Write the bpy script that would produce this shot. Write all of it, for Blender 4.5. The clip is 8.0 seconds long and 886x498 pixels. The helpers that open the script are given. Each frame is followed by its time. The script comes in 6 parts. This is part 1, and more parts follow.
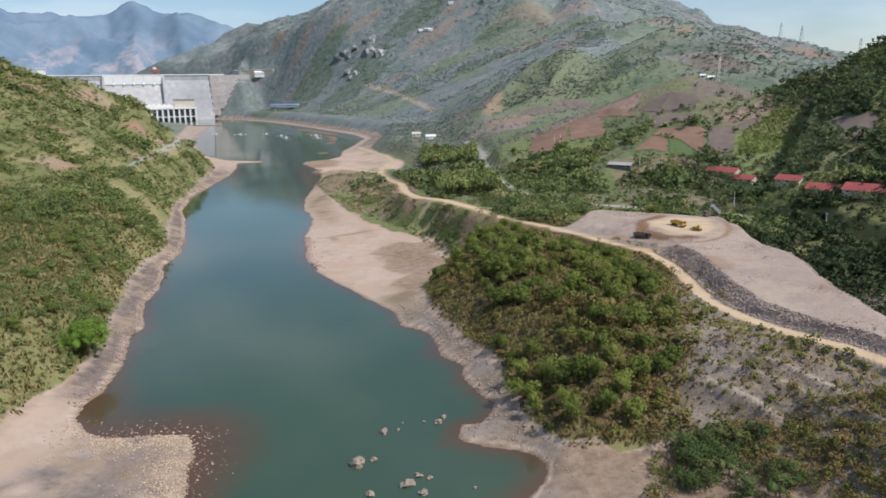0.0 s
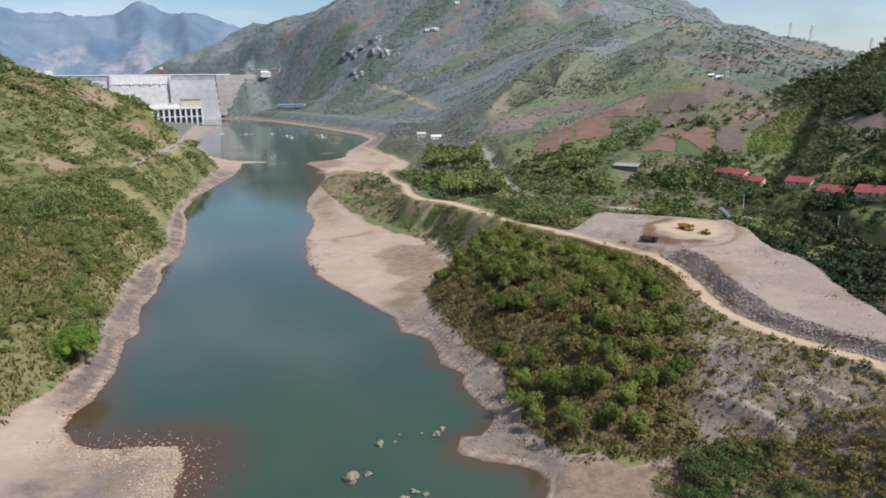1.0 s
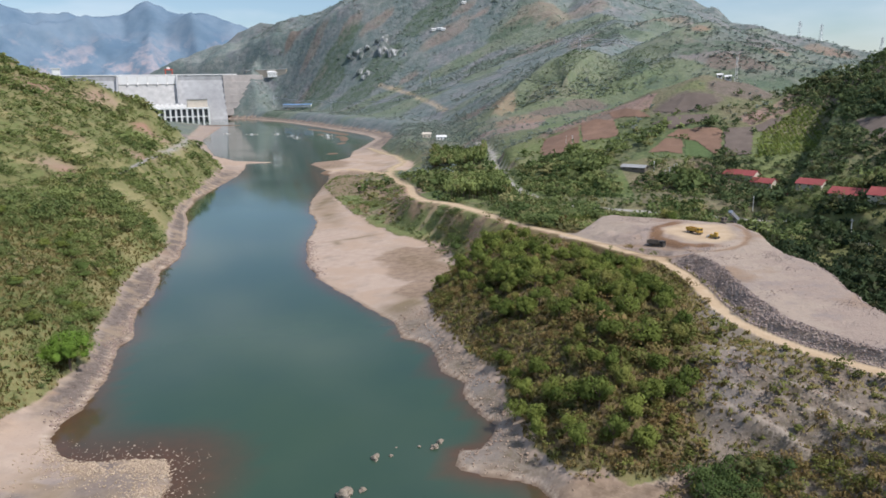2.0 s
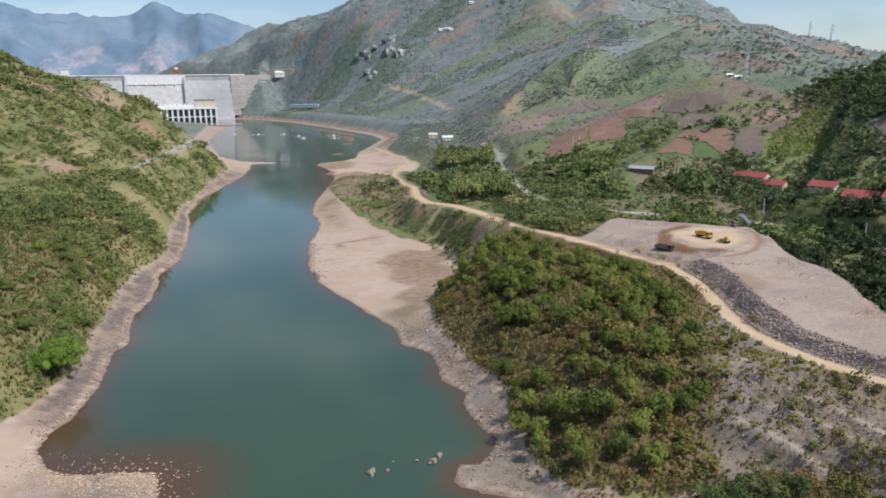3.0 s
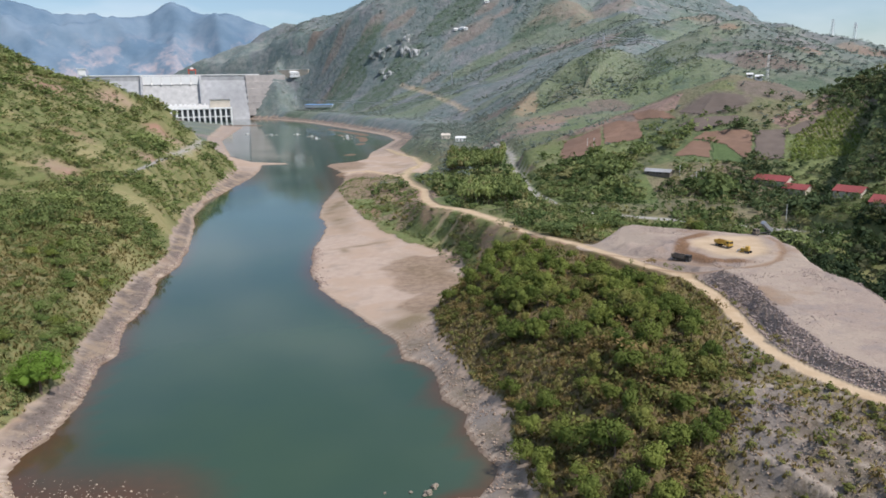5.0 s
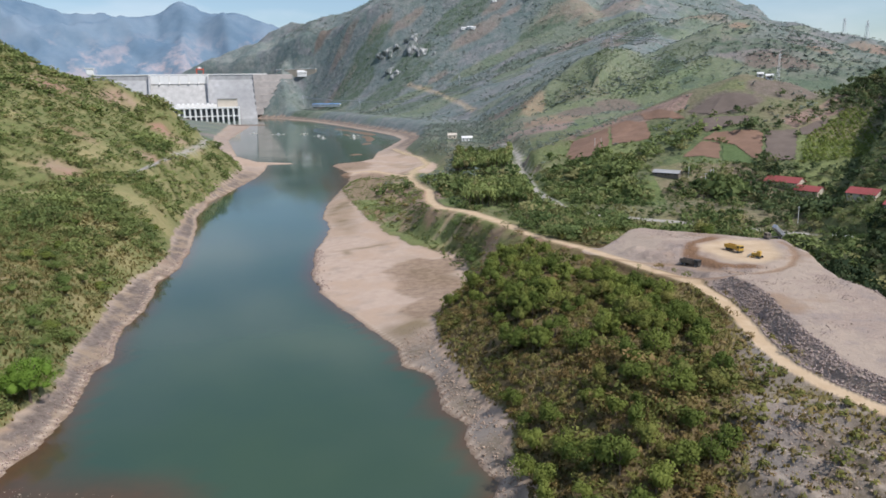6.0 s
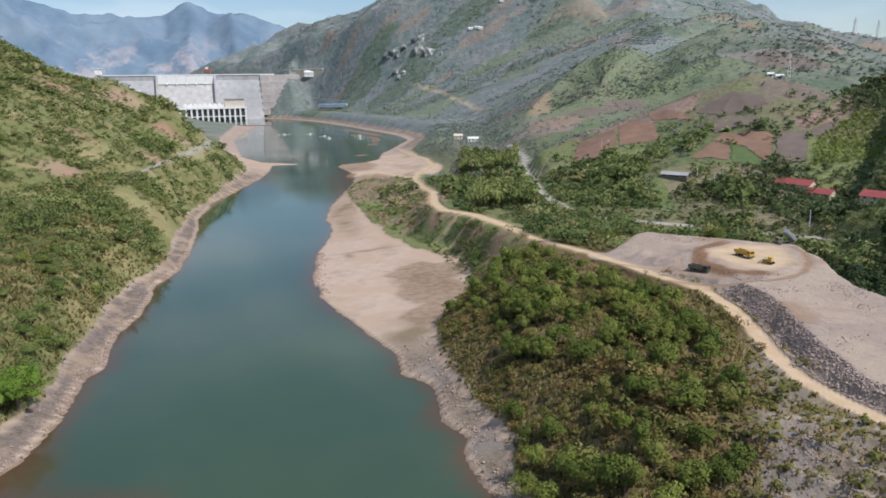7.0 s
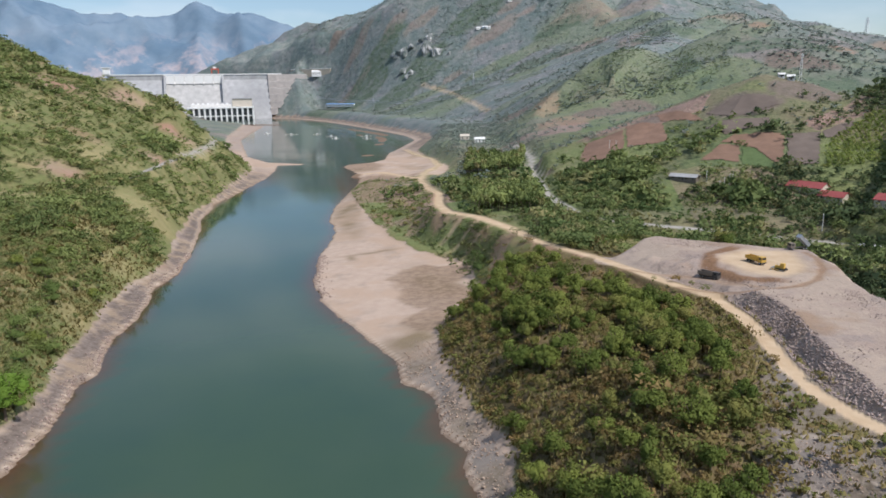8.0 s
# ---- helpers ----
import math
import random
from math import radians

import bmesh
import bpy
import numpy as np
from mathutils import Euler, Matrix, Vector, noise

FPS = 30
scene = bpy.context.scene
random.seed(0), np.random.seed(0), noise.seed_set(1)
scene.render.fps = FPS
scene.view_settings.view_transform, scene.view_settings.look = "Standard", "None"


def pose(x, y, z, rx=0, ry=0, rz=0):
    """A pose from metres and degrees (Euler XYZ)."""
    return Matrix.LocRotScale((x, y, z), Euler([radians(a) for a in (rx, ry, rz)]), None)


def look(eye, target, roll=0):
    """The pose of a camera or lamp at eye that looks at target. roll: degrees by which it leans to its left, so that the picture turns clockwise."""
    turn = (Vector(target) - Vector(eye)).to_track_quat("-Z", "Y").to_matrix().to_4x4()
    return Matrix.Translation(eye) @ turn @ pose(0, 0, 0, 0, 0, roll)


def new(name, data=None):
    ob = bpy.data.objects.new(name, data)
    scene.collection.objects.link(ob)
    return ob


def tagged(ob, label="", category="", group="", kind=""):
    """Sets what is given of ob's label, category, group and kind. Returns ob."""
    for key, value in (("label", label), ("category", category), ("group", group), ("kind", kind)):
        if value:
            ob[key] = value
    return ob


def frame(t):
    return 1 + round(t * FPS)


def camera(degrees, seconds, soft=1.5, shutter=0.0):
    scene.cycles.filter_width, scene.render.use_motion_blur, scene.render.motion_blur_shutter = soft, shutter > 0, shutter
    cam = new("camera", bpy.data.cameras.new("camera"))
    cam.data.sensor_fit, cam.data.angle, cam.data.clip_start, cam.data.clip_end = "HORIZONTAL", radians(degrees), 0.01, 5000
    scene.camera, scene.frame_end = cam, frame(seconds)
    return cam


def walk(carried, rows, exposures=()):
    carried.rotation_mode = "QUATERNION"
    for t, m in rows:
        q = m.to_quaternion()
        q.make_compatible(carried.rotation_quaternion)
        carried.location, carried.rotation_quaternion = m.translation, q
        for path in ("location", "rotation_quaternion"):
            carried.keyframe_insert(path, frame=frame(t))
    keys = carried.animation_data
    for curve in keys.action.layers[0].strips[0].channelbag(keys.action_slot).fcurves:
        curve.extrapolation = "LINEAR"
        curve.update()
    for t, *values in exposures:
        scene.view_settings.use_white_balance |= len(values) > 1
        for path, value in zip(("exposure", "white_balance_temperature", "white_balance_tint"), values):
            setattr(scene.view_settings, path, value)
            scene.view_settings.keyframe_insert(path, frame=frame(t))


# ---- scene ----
cam = camera(64.0, 8.0, soft=1.7)
PATH = [
    (0, (-1.447, -3.661, 102.304), (-1.871, -1.755, 101.871), -1.0),
    (0.5, (-1.154, 0.552, 102.303), (-1.587, 2.456, 101.87), -1.0),
    (1, (-0.875, 4.788, 102.304), (-1.317, 6.69, 101.871), -1.0),
    (1.5, (-0.638, 9.021, 102.319), (-1.089, 10.921, 101.886), -1.0),
    (3, (0.011, 21.661, 102.328), (-0.47, 23.554, 101.896), -1.0),
    (3.5, (0.207, 25.939, 102.343), (-0.285, 27.829, 101.911), -1.0),
    (4, (0.391, 30.211, 102.372), (-0.111, 32.098, 101.94), -1.0),
    (4.5, (0.565, 34.38, 102.432), (0.053, 36.264, 102.001), -1.0),
    (6, (0.928, 46.686, 102.782), (0.385, 48.562, 102.349), -1.0),
    (6.5, (0.959, 50.793, 102.868), (0.406, 52.666, 102.436), -1.0),
    (7, (0.987, 54.973, 102.957), (0.425, 56.843, 102.525), -1.0),
    (7.5, (0.936, 59.133, 103.034), (0.363, 61.0, 102.602), -0.9),
    (8, (0.834, 63.242, 103.095), (0.252, 65.106, 102.663), -0.9),
]
walk(cam, [(t, look(eye, target, roll)) for t, eye, target, roll in PATH])

# ---- world and sun ----
SUN_ELEVATION, SUN_AZIMUTH = 53.0, 108.0  # degrees; the azimuth runs clockwise from +y
world = bpy.data.worlds.new("sky")
scene.world = world
world.use_nodes = True
wn, wl = world.node_tree.nodes, world.node_tree.links
sky = wn.new("ShaderNodeTexSky")
sky.sky_type, sky.sun_disc = "NISHITA", False
sky.sun_elevation, sky.sun_rotation = radians(SUN_ELEVATION), radians(SUN_AZIMUTH)
sky.altitude, sky.air_density, sky.dust_density, sky.ozone_density = 300, 1.0, 1.2, 3.0
where = wn.new("ShaderNodeTexCoord")
stretch = wn.new("ShaderNodeMapping")
stretch.inputs["Scale"].default_value = (2.2, 2.2, 7.0)
clouds = wn.new("ShaderNodeTexNoise")
clouds.inputs["Scale"].default_value, clouds.inputs["Detail"].default_value = 1.6, 5.0
ramp = wn.new("ShaderNodeMapRange")
ramp.inputs["From Min"].default_value, ramp.inputs["From Max"].default_value, ramp.inputs["To Max"].default_value = 0.45, 0.70, 0.5
veil = wn.new("ShaderNodeMix")
veil.data_type = "RGBA"
veil.inputs["B"].default_value = (6.7, 7.1, 7.8, 1)
wl.new(where.outputs["Generated"], stretch.inputs["Vector"])
wl.new(stretch.outputs["Vector"], clouds.inputs["Vector"])
wl.new(clouds.outputs["Fac"], ramp.inputs["Value"])
wl.new(ramp.outputs["Result"], veil.inputs["Factor"])
wl.new(sky.outputs["Color"], veil.inputs["A"])
wl.new(veil.outputs["Result"], wn["Background"].inputs["Color"])
wn["Background"].inputs["Strength"].default_value = 0.132

sun = new("sun", bpy.data.lights.new("sun", "SUN"))
sun.data.energy, sun.data.angle, sun.data.color = 3.8, radians(0.6), (1.0, 0.945, 0.915)
az, el = radians(SUN_AZIMUTH), radians(SUN_ELEVATION)
sun.matrix_world = look((math.sin(az) * math.cos(el) * 900, math.cos(az) * math.cos(el) * 900, math.sin(el) * 900), (0, 0, 0))


# ---- materials ----
class Nodes:
    """A small helper that strings shader nodes together."""

    def __init__(self, name):
        self.mat = bpy.data.materials.new(name)
        self.mat.use_nodes = True
        self.tree = self.mat.node_tree
        self.bsdf = self.tree.nodes["Principled BSDF"]
        self.out = self.tree.nodes["Material Output"]

    def add(self, kind, **values):
        n = self.tree.nodes.new(kind)
        for key, value in values.items():
            sock = n.inputs[key.replace("_", " ")]
            if isinstance(value, bpy.types.NodeSocket):
                self.tree.links.new(value, sock)
            else:
                sock.default_value = value
        return n

    def place(self):
        return self.add("ShaderNodeNewGeometry").outputs["Position"]

    def noise(self, scale, detail=4.0, rough=0.55, vector=None):
        n = self.add("ShaderNodeTexNoise", Scale=scale, Detail=detail, Roughness=rough)
        self.tree.links.new(vector or self.place(), n.inputs["Vector"])
        return n.outputs["Fac"]

    def cells(self, scale, vector=None, out="Distance", feature="F1"):
        n = self.add("ShaderNodeTexVoronoi", Scale=scale)
        n.feature = feature
        self.tree.links.new(vector or self.place(), n.inputs["Vector"])
        return n.outputs[out]

    def remap(self, value, a, b, c=0.0, d=1.0):
        n = self.add("ShaderNodeMapRange", Value=value)
        for key, v in (("From Min", a), ("From Max", b), ("To Min", c), ("To Max", d)):
            n.inputs[key].default_value = v
        return n.outputs["Result"]

    def math(self, op, a, b):
        n = self.tree.nodes.new("ShaderNodeMath")
        n.operation = op
        for k, v in enumerate((a, b)):
            if isinstance(v, bpy.types.NodeSocket):
                self.tree.links.new(v, n.inputs[k])
            else:
                n.inputs[k].default_value = v
        return n.outputs[0]

    def mix(self, fac, a, b):
        n = self.tree.nodes.new("ShaderNodeMix")
        n.data_type = "RGBA"
        for key, v in (("Factor", fac), ("A", a), ("B", b)):
            sock = [s for s in n.inputs if s.name == key and s.enabled][0]
            if isinstance(v, bpy.types.NodeSocket):
                self.tree.links.new(v, sock)
            else:
                sock.default_value = (*v, 1) if isinstance(v, tuple) and len(v) == 3 else v
        return [s for s in n.outputs if s.enabled][0]

    def attribute(self, name):
        n = self.add("ShaderNodeAttribute")
        n.attribute_name = name
        return n

    def bump(self, height, strength, distance):
        n = self.add("ShaderNodeBump", Height=height, Strength=strength, Distance=distance)
        self.tree.links.new(n.outputs["Normal"], self.bsdf.inputs["Normal"])

    def finish(self, color, rough=0.9, specular=0.25, metal=0.0):
        for key, v in (("Base Color", color), ("Roughness", rough), ("Specular IOR Level", specular), ("Metallic", metal)):
            if isinstance(v, bpy.types.NodeSocket):
                self.tree.links.new(v, self.bsdf.inputs[key])
            else:
                self.bsdf.inputs[key].default_value = (*v, 1) if isinstance(v, tuple) else v
        return self.mat


def simple(name, color, rough=0.8, vary=0.25, scale=0.6, metal=0.0, relief=0.0):
    """Paint, concrete or metal with blotches at two scales."""
    n = Nodes(name)
    dark = tuple(c * (1 - vary) for c in color)
    light = tuple(min(1, c * (1 + 0.6 * vary)) for c in color)
    fac = n.math("MULTIPLY", n.noise(scale, 5), n.remap(n.noise(scale * 0.13, 3), 0.3, 0.7, 0.6, 1.4))
    if relief:
        n.bump(n.noise(scale * 6, 3), 0.5, relief)
    return n.finish(n.mix(fac, dark, light), rough, 0.3, metal)


def ground_material():
    n = Nodes("ground")
    za, zb, zc, zd, ze, zf, zg = [n.attribute("cover_" + k) for k in "abcdefg"]
    split = []
    for z in (za, zb, zc, zd, ze, zf, zg):
        s = n.add("ShaderNodeSeparateColor", Color=z.outputs["Color"])
        split.append(s.outputs)
    (sand, rubble, dirt), (earth, tar, wet), (scrub, soil, haze), (film, brush, rim), (rock, meadow, shelf), (wood, fallow, pale), (tracks, mud_and_shade, _) = [(s["Red"], s["Green"], s["Blue"]) for s in split]
    fine, mid, big = n.noise(1.3, 6, 0.7), n.noise(0.16, 5, 0.6), n.noise(0.022, 4, 0.55)
    huge = n.noise(0.006, 5, 0.6)
    # dry grass and low green growth
    grass = n.mix(n.remap(mid, 0.32, 0.68), (0.235, 0.215, 0.100), (0.145, 0.180, 0.066))
    grass = n.mix(n.remap(big, 0.50, 0.70), grass, (0.330, 0.28, 0.140))
    grass = n.mix(n.math("MULTIPLY", n.remap(fine, 0.45, 0.75), 0.6), grass, (0.10, 0.115, 0.045))
    grass = n.mix(n.math("MULTIPLY", brush, n.remap(mid, 0.25, 0.6, 0.5, 1.0)), grass, n.mix(n.remap(fine, 0.3, 0.7), (0.095, 0.07, 0.04), (0.205, 0.145, 0.08)))
    # hill slopes: scrub, plots of soil and crops
    plots = n.cells(0.011, out="Color")
    pr = n.add("ShaderNodeSeparateColor", Color=plots).outputs
    slope = n.mix(n.remap(mid, 0.35, 0.65), (0.095, 0.135, 0.06), (0.165, 0.195, 0.092))
    slope = n.mix(n.remap(huge, 0.40, 0.62), slope, (0.225, 0.195, 0.125))
    crop = n.mix(n.remap(pr["Green"], 0.0, 1.0), (0.14, 0.19, 0.07), (0.24, 0.23, 0.11))
    slope = n.mix(n.math("MULTIPLY", n.remap(pr["Blue"], 0.55, 0.60), n.remap(big, 0.35, 0.5)), slope, crop)
    slope = n.mix(n.math("MULTIPLY", n.remap(pr["Red"], 0.74, 0.77), n.remap(huge, 0.38, 0.52, 0.25, 1.0)), slope, (0.31, 0.215, 0.175))
    slope = n.mix(n.math("MULTIPLY", n.remap(n.noise(0.3, 4, 0.65), 0.50, 0.60), n.remap(n.noise(0.03, 3, 0.6), 0.38, 0.6, 0.15, 0.8)), slope, (0.075, 0.105, 0.055))
    color = n.mix(scrub, grass, slope)
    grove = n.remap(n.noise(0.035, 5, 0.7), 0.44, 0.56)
    # pale blue-grey tint stands in for distance haze on the slopes
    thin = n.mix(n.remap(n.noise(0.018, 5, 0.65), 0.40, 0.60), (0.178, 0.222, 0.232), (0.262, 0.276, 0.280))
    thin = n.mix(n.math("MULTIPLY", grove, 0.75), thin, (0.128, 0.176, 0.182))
    color = n.mix(n.math("MULTIPLY", haze, 0.85), color, thin)
    color = n.mix(n.math("MULTIPLY", pale, n.remap(mid, 0.3, 0.6, 0.2, 0.8)), color, (0.34, 0.295, 0.150))
    color = n.mix(n.math("MULTIPLY", meadow, n.remap(mid, 0.25, 0.6, 0.45, 1.0)), color, n.mix(n.remap(n.noise(0.45, 4, 0.6), 0.35, 0.65), (0.14, 0.18, 0.07), (0.235, 0.27, 0.115)))
    color = n.mix(n.math("MULTIPLY", fallow, n.remap(mid, 0.25, 0.6, 0.6, 1.0)), color, n.mix(n.remap(mid, 0.35, 0.65), (0.150, 0.125, 0.108), (0.215, 0.175, 0.145)))
    color = n.mix(n.math("MULTIPLY", soil, n.remap(mid, 0.3, 0.6, 0.6, 1.0)), color, n.mix(n.remap(big, 0.40, 0.60), (0.34, 0.200, 0.145), (0.335, 0.245, 0.180)))
    color = n.mix(n.math("MULTIPLY", wood, n.remap(grove, 0.0, 1.0, 0.55, 1.0)), color, n.mix(n.remap(mid, 0.3, 0.7), (0.085, 0.120, 0.088), (0.135, 0.175, 0.118)))
    # sand and pebble banks
    bank = n.mix(n.remap(mid, 0.3, 0.7), (0.435, 0.335, 0.265), (0.51, 0.403, 0.322))
    bank = n.mix(n.remap(big, 0.46, 0.54), bank, (0.455, 0.342, 0.258))
    bank = n.mix(n.remap(n.noise(0.05, 5, 0.65), 0.55, 0.68, 0.0, 0.4), bank, (0.275, 0.235, 0.195))
    bank = n.mix(n.remap(fine, 0.58, 0.75), bank, (0.29, 0.25, 0.205))
    bank = n.mix(n.math("MULTIPLY", film, 0.85), bank, n.mix(n.remap(fine, 0.3, 0.7), (0.16, 0.125, 0.07), (0.24, 0.185, 0.11)))
    color = n.mix(n.remap(n.math("ADD", sand, n.remap(mid, 0.2, 0.8, -0.25, 0.25)), 0.35, 0.65), color, bank)
    stony = n.mix(n.remap(fine, 0.3, 0.7), (0.235, 0.176, 0.148), (0.45, 0.345, 0.278))
    stony = n.mix(n.remap(n.noise(0.03, 5, 0.65), 0.47, 0.55, 0.0, 0.7), stony, (0.47, 0.38, 0.29))
    stony = n.mix(n.remap(n.noise(0.045, 5, 0.7), 0.54, 0.62, 0.0, 0.9), stony, (0.265, 0.22, 0.205))
    stony = n.mix(n.remap(n.cells(0.9), 0.05, 0.35), stony, n.mix(0.5, stony, (0.38, 0.315, 0.265)))
    stony = n.mix(n.remap(n.noise(0.035, 4, 0.6), 0.55, 0.68, 0.0, 0.7), stony, (0.30, 0.205, 0.135))
    color = n.mix(n.remap(n.math("ADD", rubble, n.remap(mid, 0.2, 0.8, -0.2, 0.2)), 0.35, 0.65), color, stony)
    terrace = n.mix(n.remap(n.noise(0.5, 5, 0.7), 0.35, 0.65), (0.15, 0.118, 0.085), (0.285, 0.240, 0.195))
    terrace = n.mix(n.remap(fine, 0.5, 0.72), terrace, (0.15, 0.135, 0.075))
    terrace = n.mix(n.remap(n.noise(0.04, 4, 0.6), 0.48, 0.60, 0.0, 0.8), terrace, n.mix(fine, (0.17, 0.155, 0.140), (0.30, 0.27, 0.245)))
    color = n.mix(n.math("MULTIPLY", shelf, n.remap(n.noise(0.07, 4, 0.6), 0.40, 0.55, 0.7, 1.0)), color, terrace)
    color = n.mix(n.math("MULTIPLY", mud_and_shade, 0.75), color, n.mix(n.remap(n.noise(0.25, 5, 0.65), 0.35, 0.65), (0.185, 0.130, 0.092), (0.34, 0.250, 0.175)))
    cliff = n.mix(n.remap(n.noise(0.5, 6, 0.7), 0.35, 0.65), (0.12, 0.096, 0.083), (0.235, 0.195, 0.168))
    cliff = n.mix(n.remap(n.noise(0.06, 5, 0.65), 0.48, 0.60, 0.0, 0.6), cliff, (0.40, 0.305, 0.21))
    color = n.mix(rock, color, cliff)
    color = n.mix(n.math("MULTIPLY", tracks, 0.7), color, n.mix(fine, (0.31, 0.275, 0.24), (0.42, 0.375, 0.325)))
    color = n.mix(n.math("MULTIPLY", rim, n.remap(fine, 0.35, 0.55)), color, (0.56, 0.47, 0.37))
    road = n.mix(n.remap(mid, 0.3, 0.7), (0.48, 0.35, 0.22), (0.60, 0.47, 0.32))
    color = n.mix(dirt, color, road)
    color = n.mix(earth, color, n.mix(n.remap(fine, 0.3, 0.7), (0.155, 0.090, 0.052), (0.290, 0.175, 0.105)))
    color = n.mix(tar, color, n.mix(n.remap(mid, 0.3, 0.7), (0.33, 0.31, 0.28), (0.42, 0.40, 0.36)))
    color = n.mix(wet, color, (0.15, 0.10, 0.065))
    height = n.math("ADD", n.math("MULTIPLY", fine, 0.35), n.math("MULTIPLY", mid, 1.6))
    height = n.math("ADD", height, n.math("MULTIPLY", n.noise(0.05, 6, 0.62), n.math("MULTIPLY", scrub, 6.0)))
    flat = n.math("SUBTRACT", 1.0, n.math("MULTIPLY", n.math("MAXIMUM", sand, dirt), 0.93))
    n.bump(n.math("MULTIPLY", height, flat), 0.9, 0.8)
    return n.finish(color, 0.95, 0.12)


def water_material():
    n = Nodes("river_water")
    shallow = n.attribute("shallow").outputs["Fac"]
    deep = n.mix(n.remap(n.noise(0.012, 4), 0.35, 0.65), (0.040, 0.076, 0.054), (0.048, 0.086, 0.052))
    edge = n.mix(n.remap(n.noise(0.25, 4), 0.3, 0.7), (0.115, 0.058, 0.032), (0.09, 0.055, 0.032))
    color = n.mix(n.remap(shallow, 0.0, 1.0), deep, edge)
    stretch = n.add("ShaderNodeMapping", Vector=n.place())
    stretch.inputs["Scale"].default_value = (1.0, 0.45, 1.0)
    n.bump(n.math("ADD", n.noise(0.9, 4, 0.6, stretch.outputs["Vector"]), n.math("MULTIPLY", n.noise(0.09, 3), 2.0)), 0.10, 0.12)
    n.bsdf.inputs["IOR"].default_value = 1.33
    return n.finish(color, n.remap(n.noise(0.01, 3), 0.3, 0.7, 0.03, 0.10), 0.5)


def leaf_material(name, dark, light, dry, own=False, share=0.72):
    """Foliage; own: the plant is an object of its own, else its tint is stored with the joined plants."""
    n = Nodes(name)
    tint = n.add("ShaderNodeObjectInfo").outputs["Random"] if own else n.attribute("tint").outputs["Fac"]
    leaf = n.add("ShaderNodeNewGeometry").outputs["Random Per Island"]
    color = n.mix(tint, dark, light)
    color = n.mix(n.remap(n.math("FRACT", n.math("MULTIPLY", tint, 7.31), 0.0), share, share + 0.2, 0.0, 0.85), color, dry)
    color = n.mix(n.remap(leaf, 0.0, 1.0, 0.0, 0.55), color, n.mix(0.6, color, light))
    n.finish(color, 0.75, 0.10)
    trans = n.add("ShaderNodeBsdfTranslucent", Color=color)
    both = n.add("ShaderNodeMixShader", Fac=0.28)
    n.tree.links.new(n.bsdf.outputs[0], both.inputs[1])
    n.tree.links.new(trans.outputs[0], both.inputs[2])
    n.tree.links.new(both.outputs[0], n.out.inputs["Surface"])
    return n.mat


def stone_material(name, dark, light):
    n = Nodes(name)
    r = n.add("ShaderNodeNewGeometry").outputs["Random Per Island"]
    color = n.mix(n.math("MULTIPLY", n.noise(0.9, 5, 0.65), n.remap(r, 0, 1, 0.5, 1.5)), dark, light)
    n.bump(n.noise(3.0, 4), 0.6, 0.2)
    return n.finish(color, 0.9, 0.2)


def cliff_material():
    n = Nodes("limestone")
    stretch = n.add("ShaderNodeMapping", Vector=n.place())
    stretch.inputs["Scale"].default_value = (1.0, 1.0, 0.35)
    streak = n.noise(0.06, 5, 0.65, stretch.outputs["Vector"])
    color = n.mix(n.remap(streak, 0.40, 0.52), (0.125, 0.155, 0.14), (0.23, 0.245, 0.24))
    color = n.mix(n.remap(streak, 0.53, 0.60), color, (0.52, 0.52, 0.51))
    n.bump(n.noise(0.2, 5, 0.65), 1.0, 4.0)
    return n.finish(color, 0.9, 0.2)


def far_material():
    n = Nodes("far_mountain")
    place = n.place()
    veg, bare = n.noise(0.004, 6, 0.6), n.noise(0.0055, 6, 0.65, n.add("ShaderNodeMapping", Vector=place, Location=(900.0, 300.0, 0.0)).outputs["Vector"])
    # blue of the distance haze is put into the base colour
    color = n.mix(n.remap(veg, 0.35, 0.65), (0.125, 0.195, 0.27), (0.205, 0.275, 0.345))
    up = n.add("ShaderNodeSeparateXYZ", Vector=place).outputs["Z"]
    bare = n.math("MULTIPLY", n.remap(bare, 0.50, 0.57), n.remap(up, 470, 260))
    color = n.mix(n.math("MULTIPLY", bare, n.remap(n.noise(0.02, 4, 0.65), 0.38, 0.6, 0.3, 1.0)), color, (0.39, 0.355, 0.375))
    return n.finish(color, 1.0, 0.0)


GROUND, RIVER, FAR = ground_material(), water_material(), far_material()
LEAF_DRY = leaf_material("scrub_leaves", (0.086, 0.126, 0.044), (0.265, 0.312, 0.110), (0.350, 0.290, 0.140), share=0.78)
LEAF_GREEN = leaf_material("forest_leaves", (0.055, 0.095, 0.034), (0.235, 0.285, 0.105), (0.310, 0.275, 0.130), share=0.74)
# leaf colour paled and blued to carry the haze of distance
LEAF_FAR = leaf_material("hazed_leaves", (0.185, 0.235, 0.205), (0.27, 0.32, 0.268), (0.29, 0.285, 0.25))
# two darker leaf tones with the shade of hillside and gully painted in
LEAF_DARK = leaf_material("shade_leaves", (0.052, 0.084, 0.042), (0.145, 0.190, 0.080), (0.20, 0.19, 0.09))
LEAF_GULLY_SHADE = leaf_material("gully_shade_leaves", (0.024, 0.044, 0.024), (0.075, 0.105, 0.046), (0.11, 0.11, 0.06))
LEAF_BRIGHT = leaf_material("bright_leaves", (0.070, 0.145, 0.022), (0.165, 0.265, 0.046), (0.135, 0.215, 0.040), own=True)
LEAF_TREE = leaf_material("tree_leaves", (0.078, 0.118, 0.028), (0.230, 0.268, 0.066), (0.31, 0.25, 0.095), own=True, share=0.86)
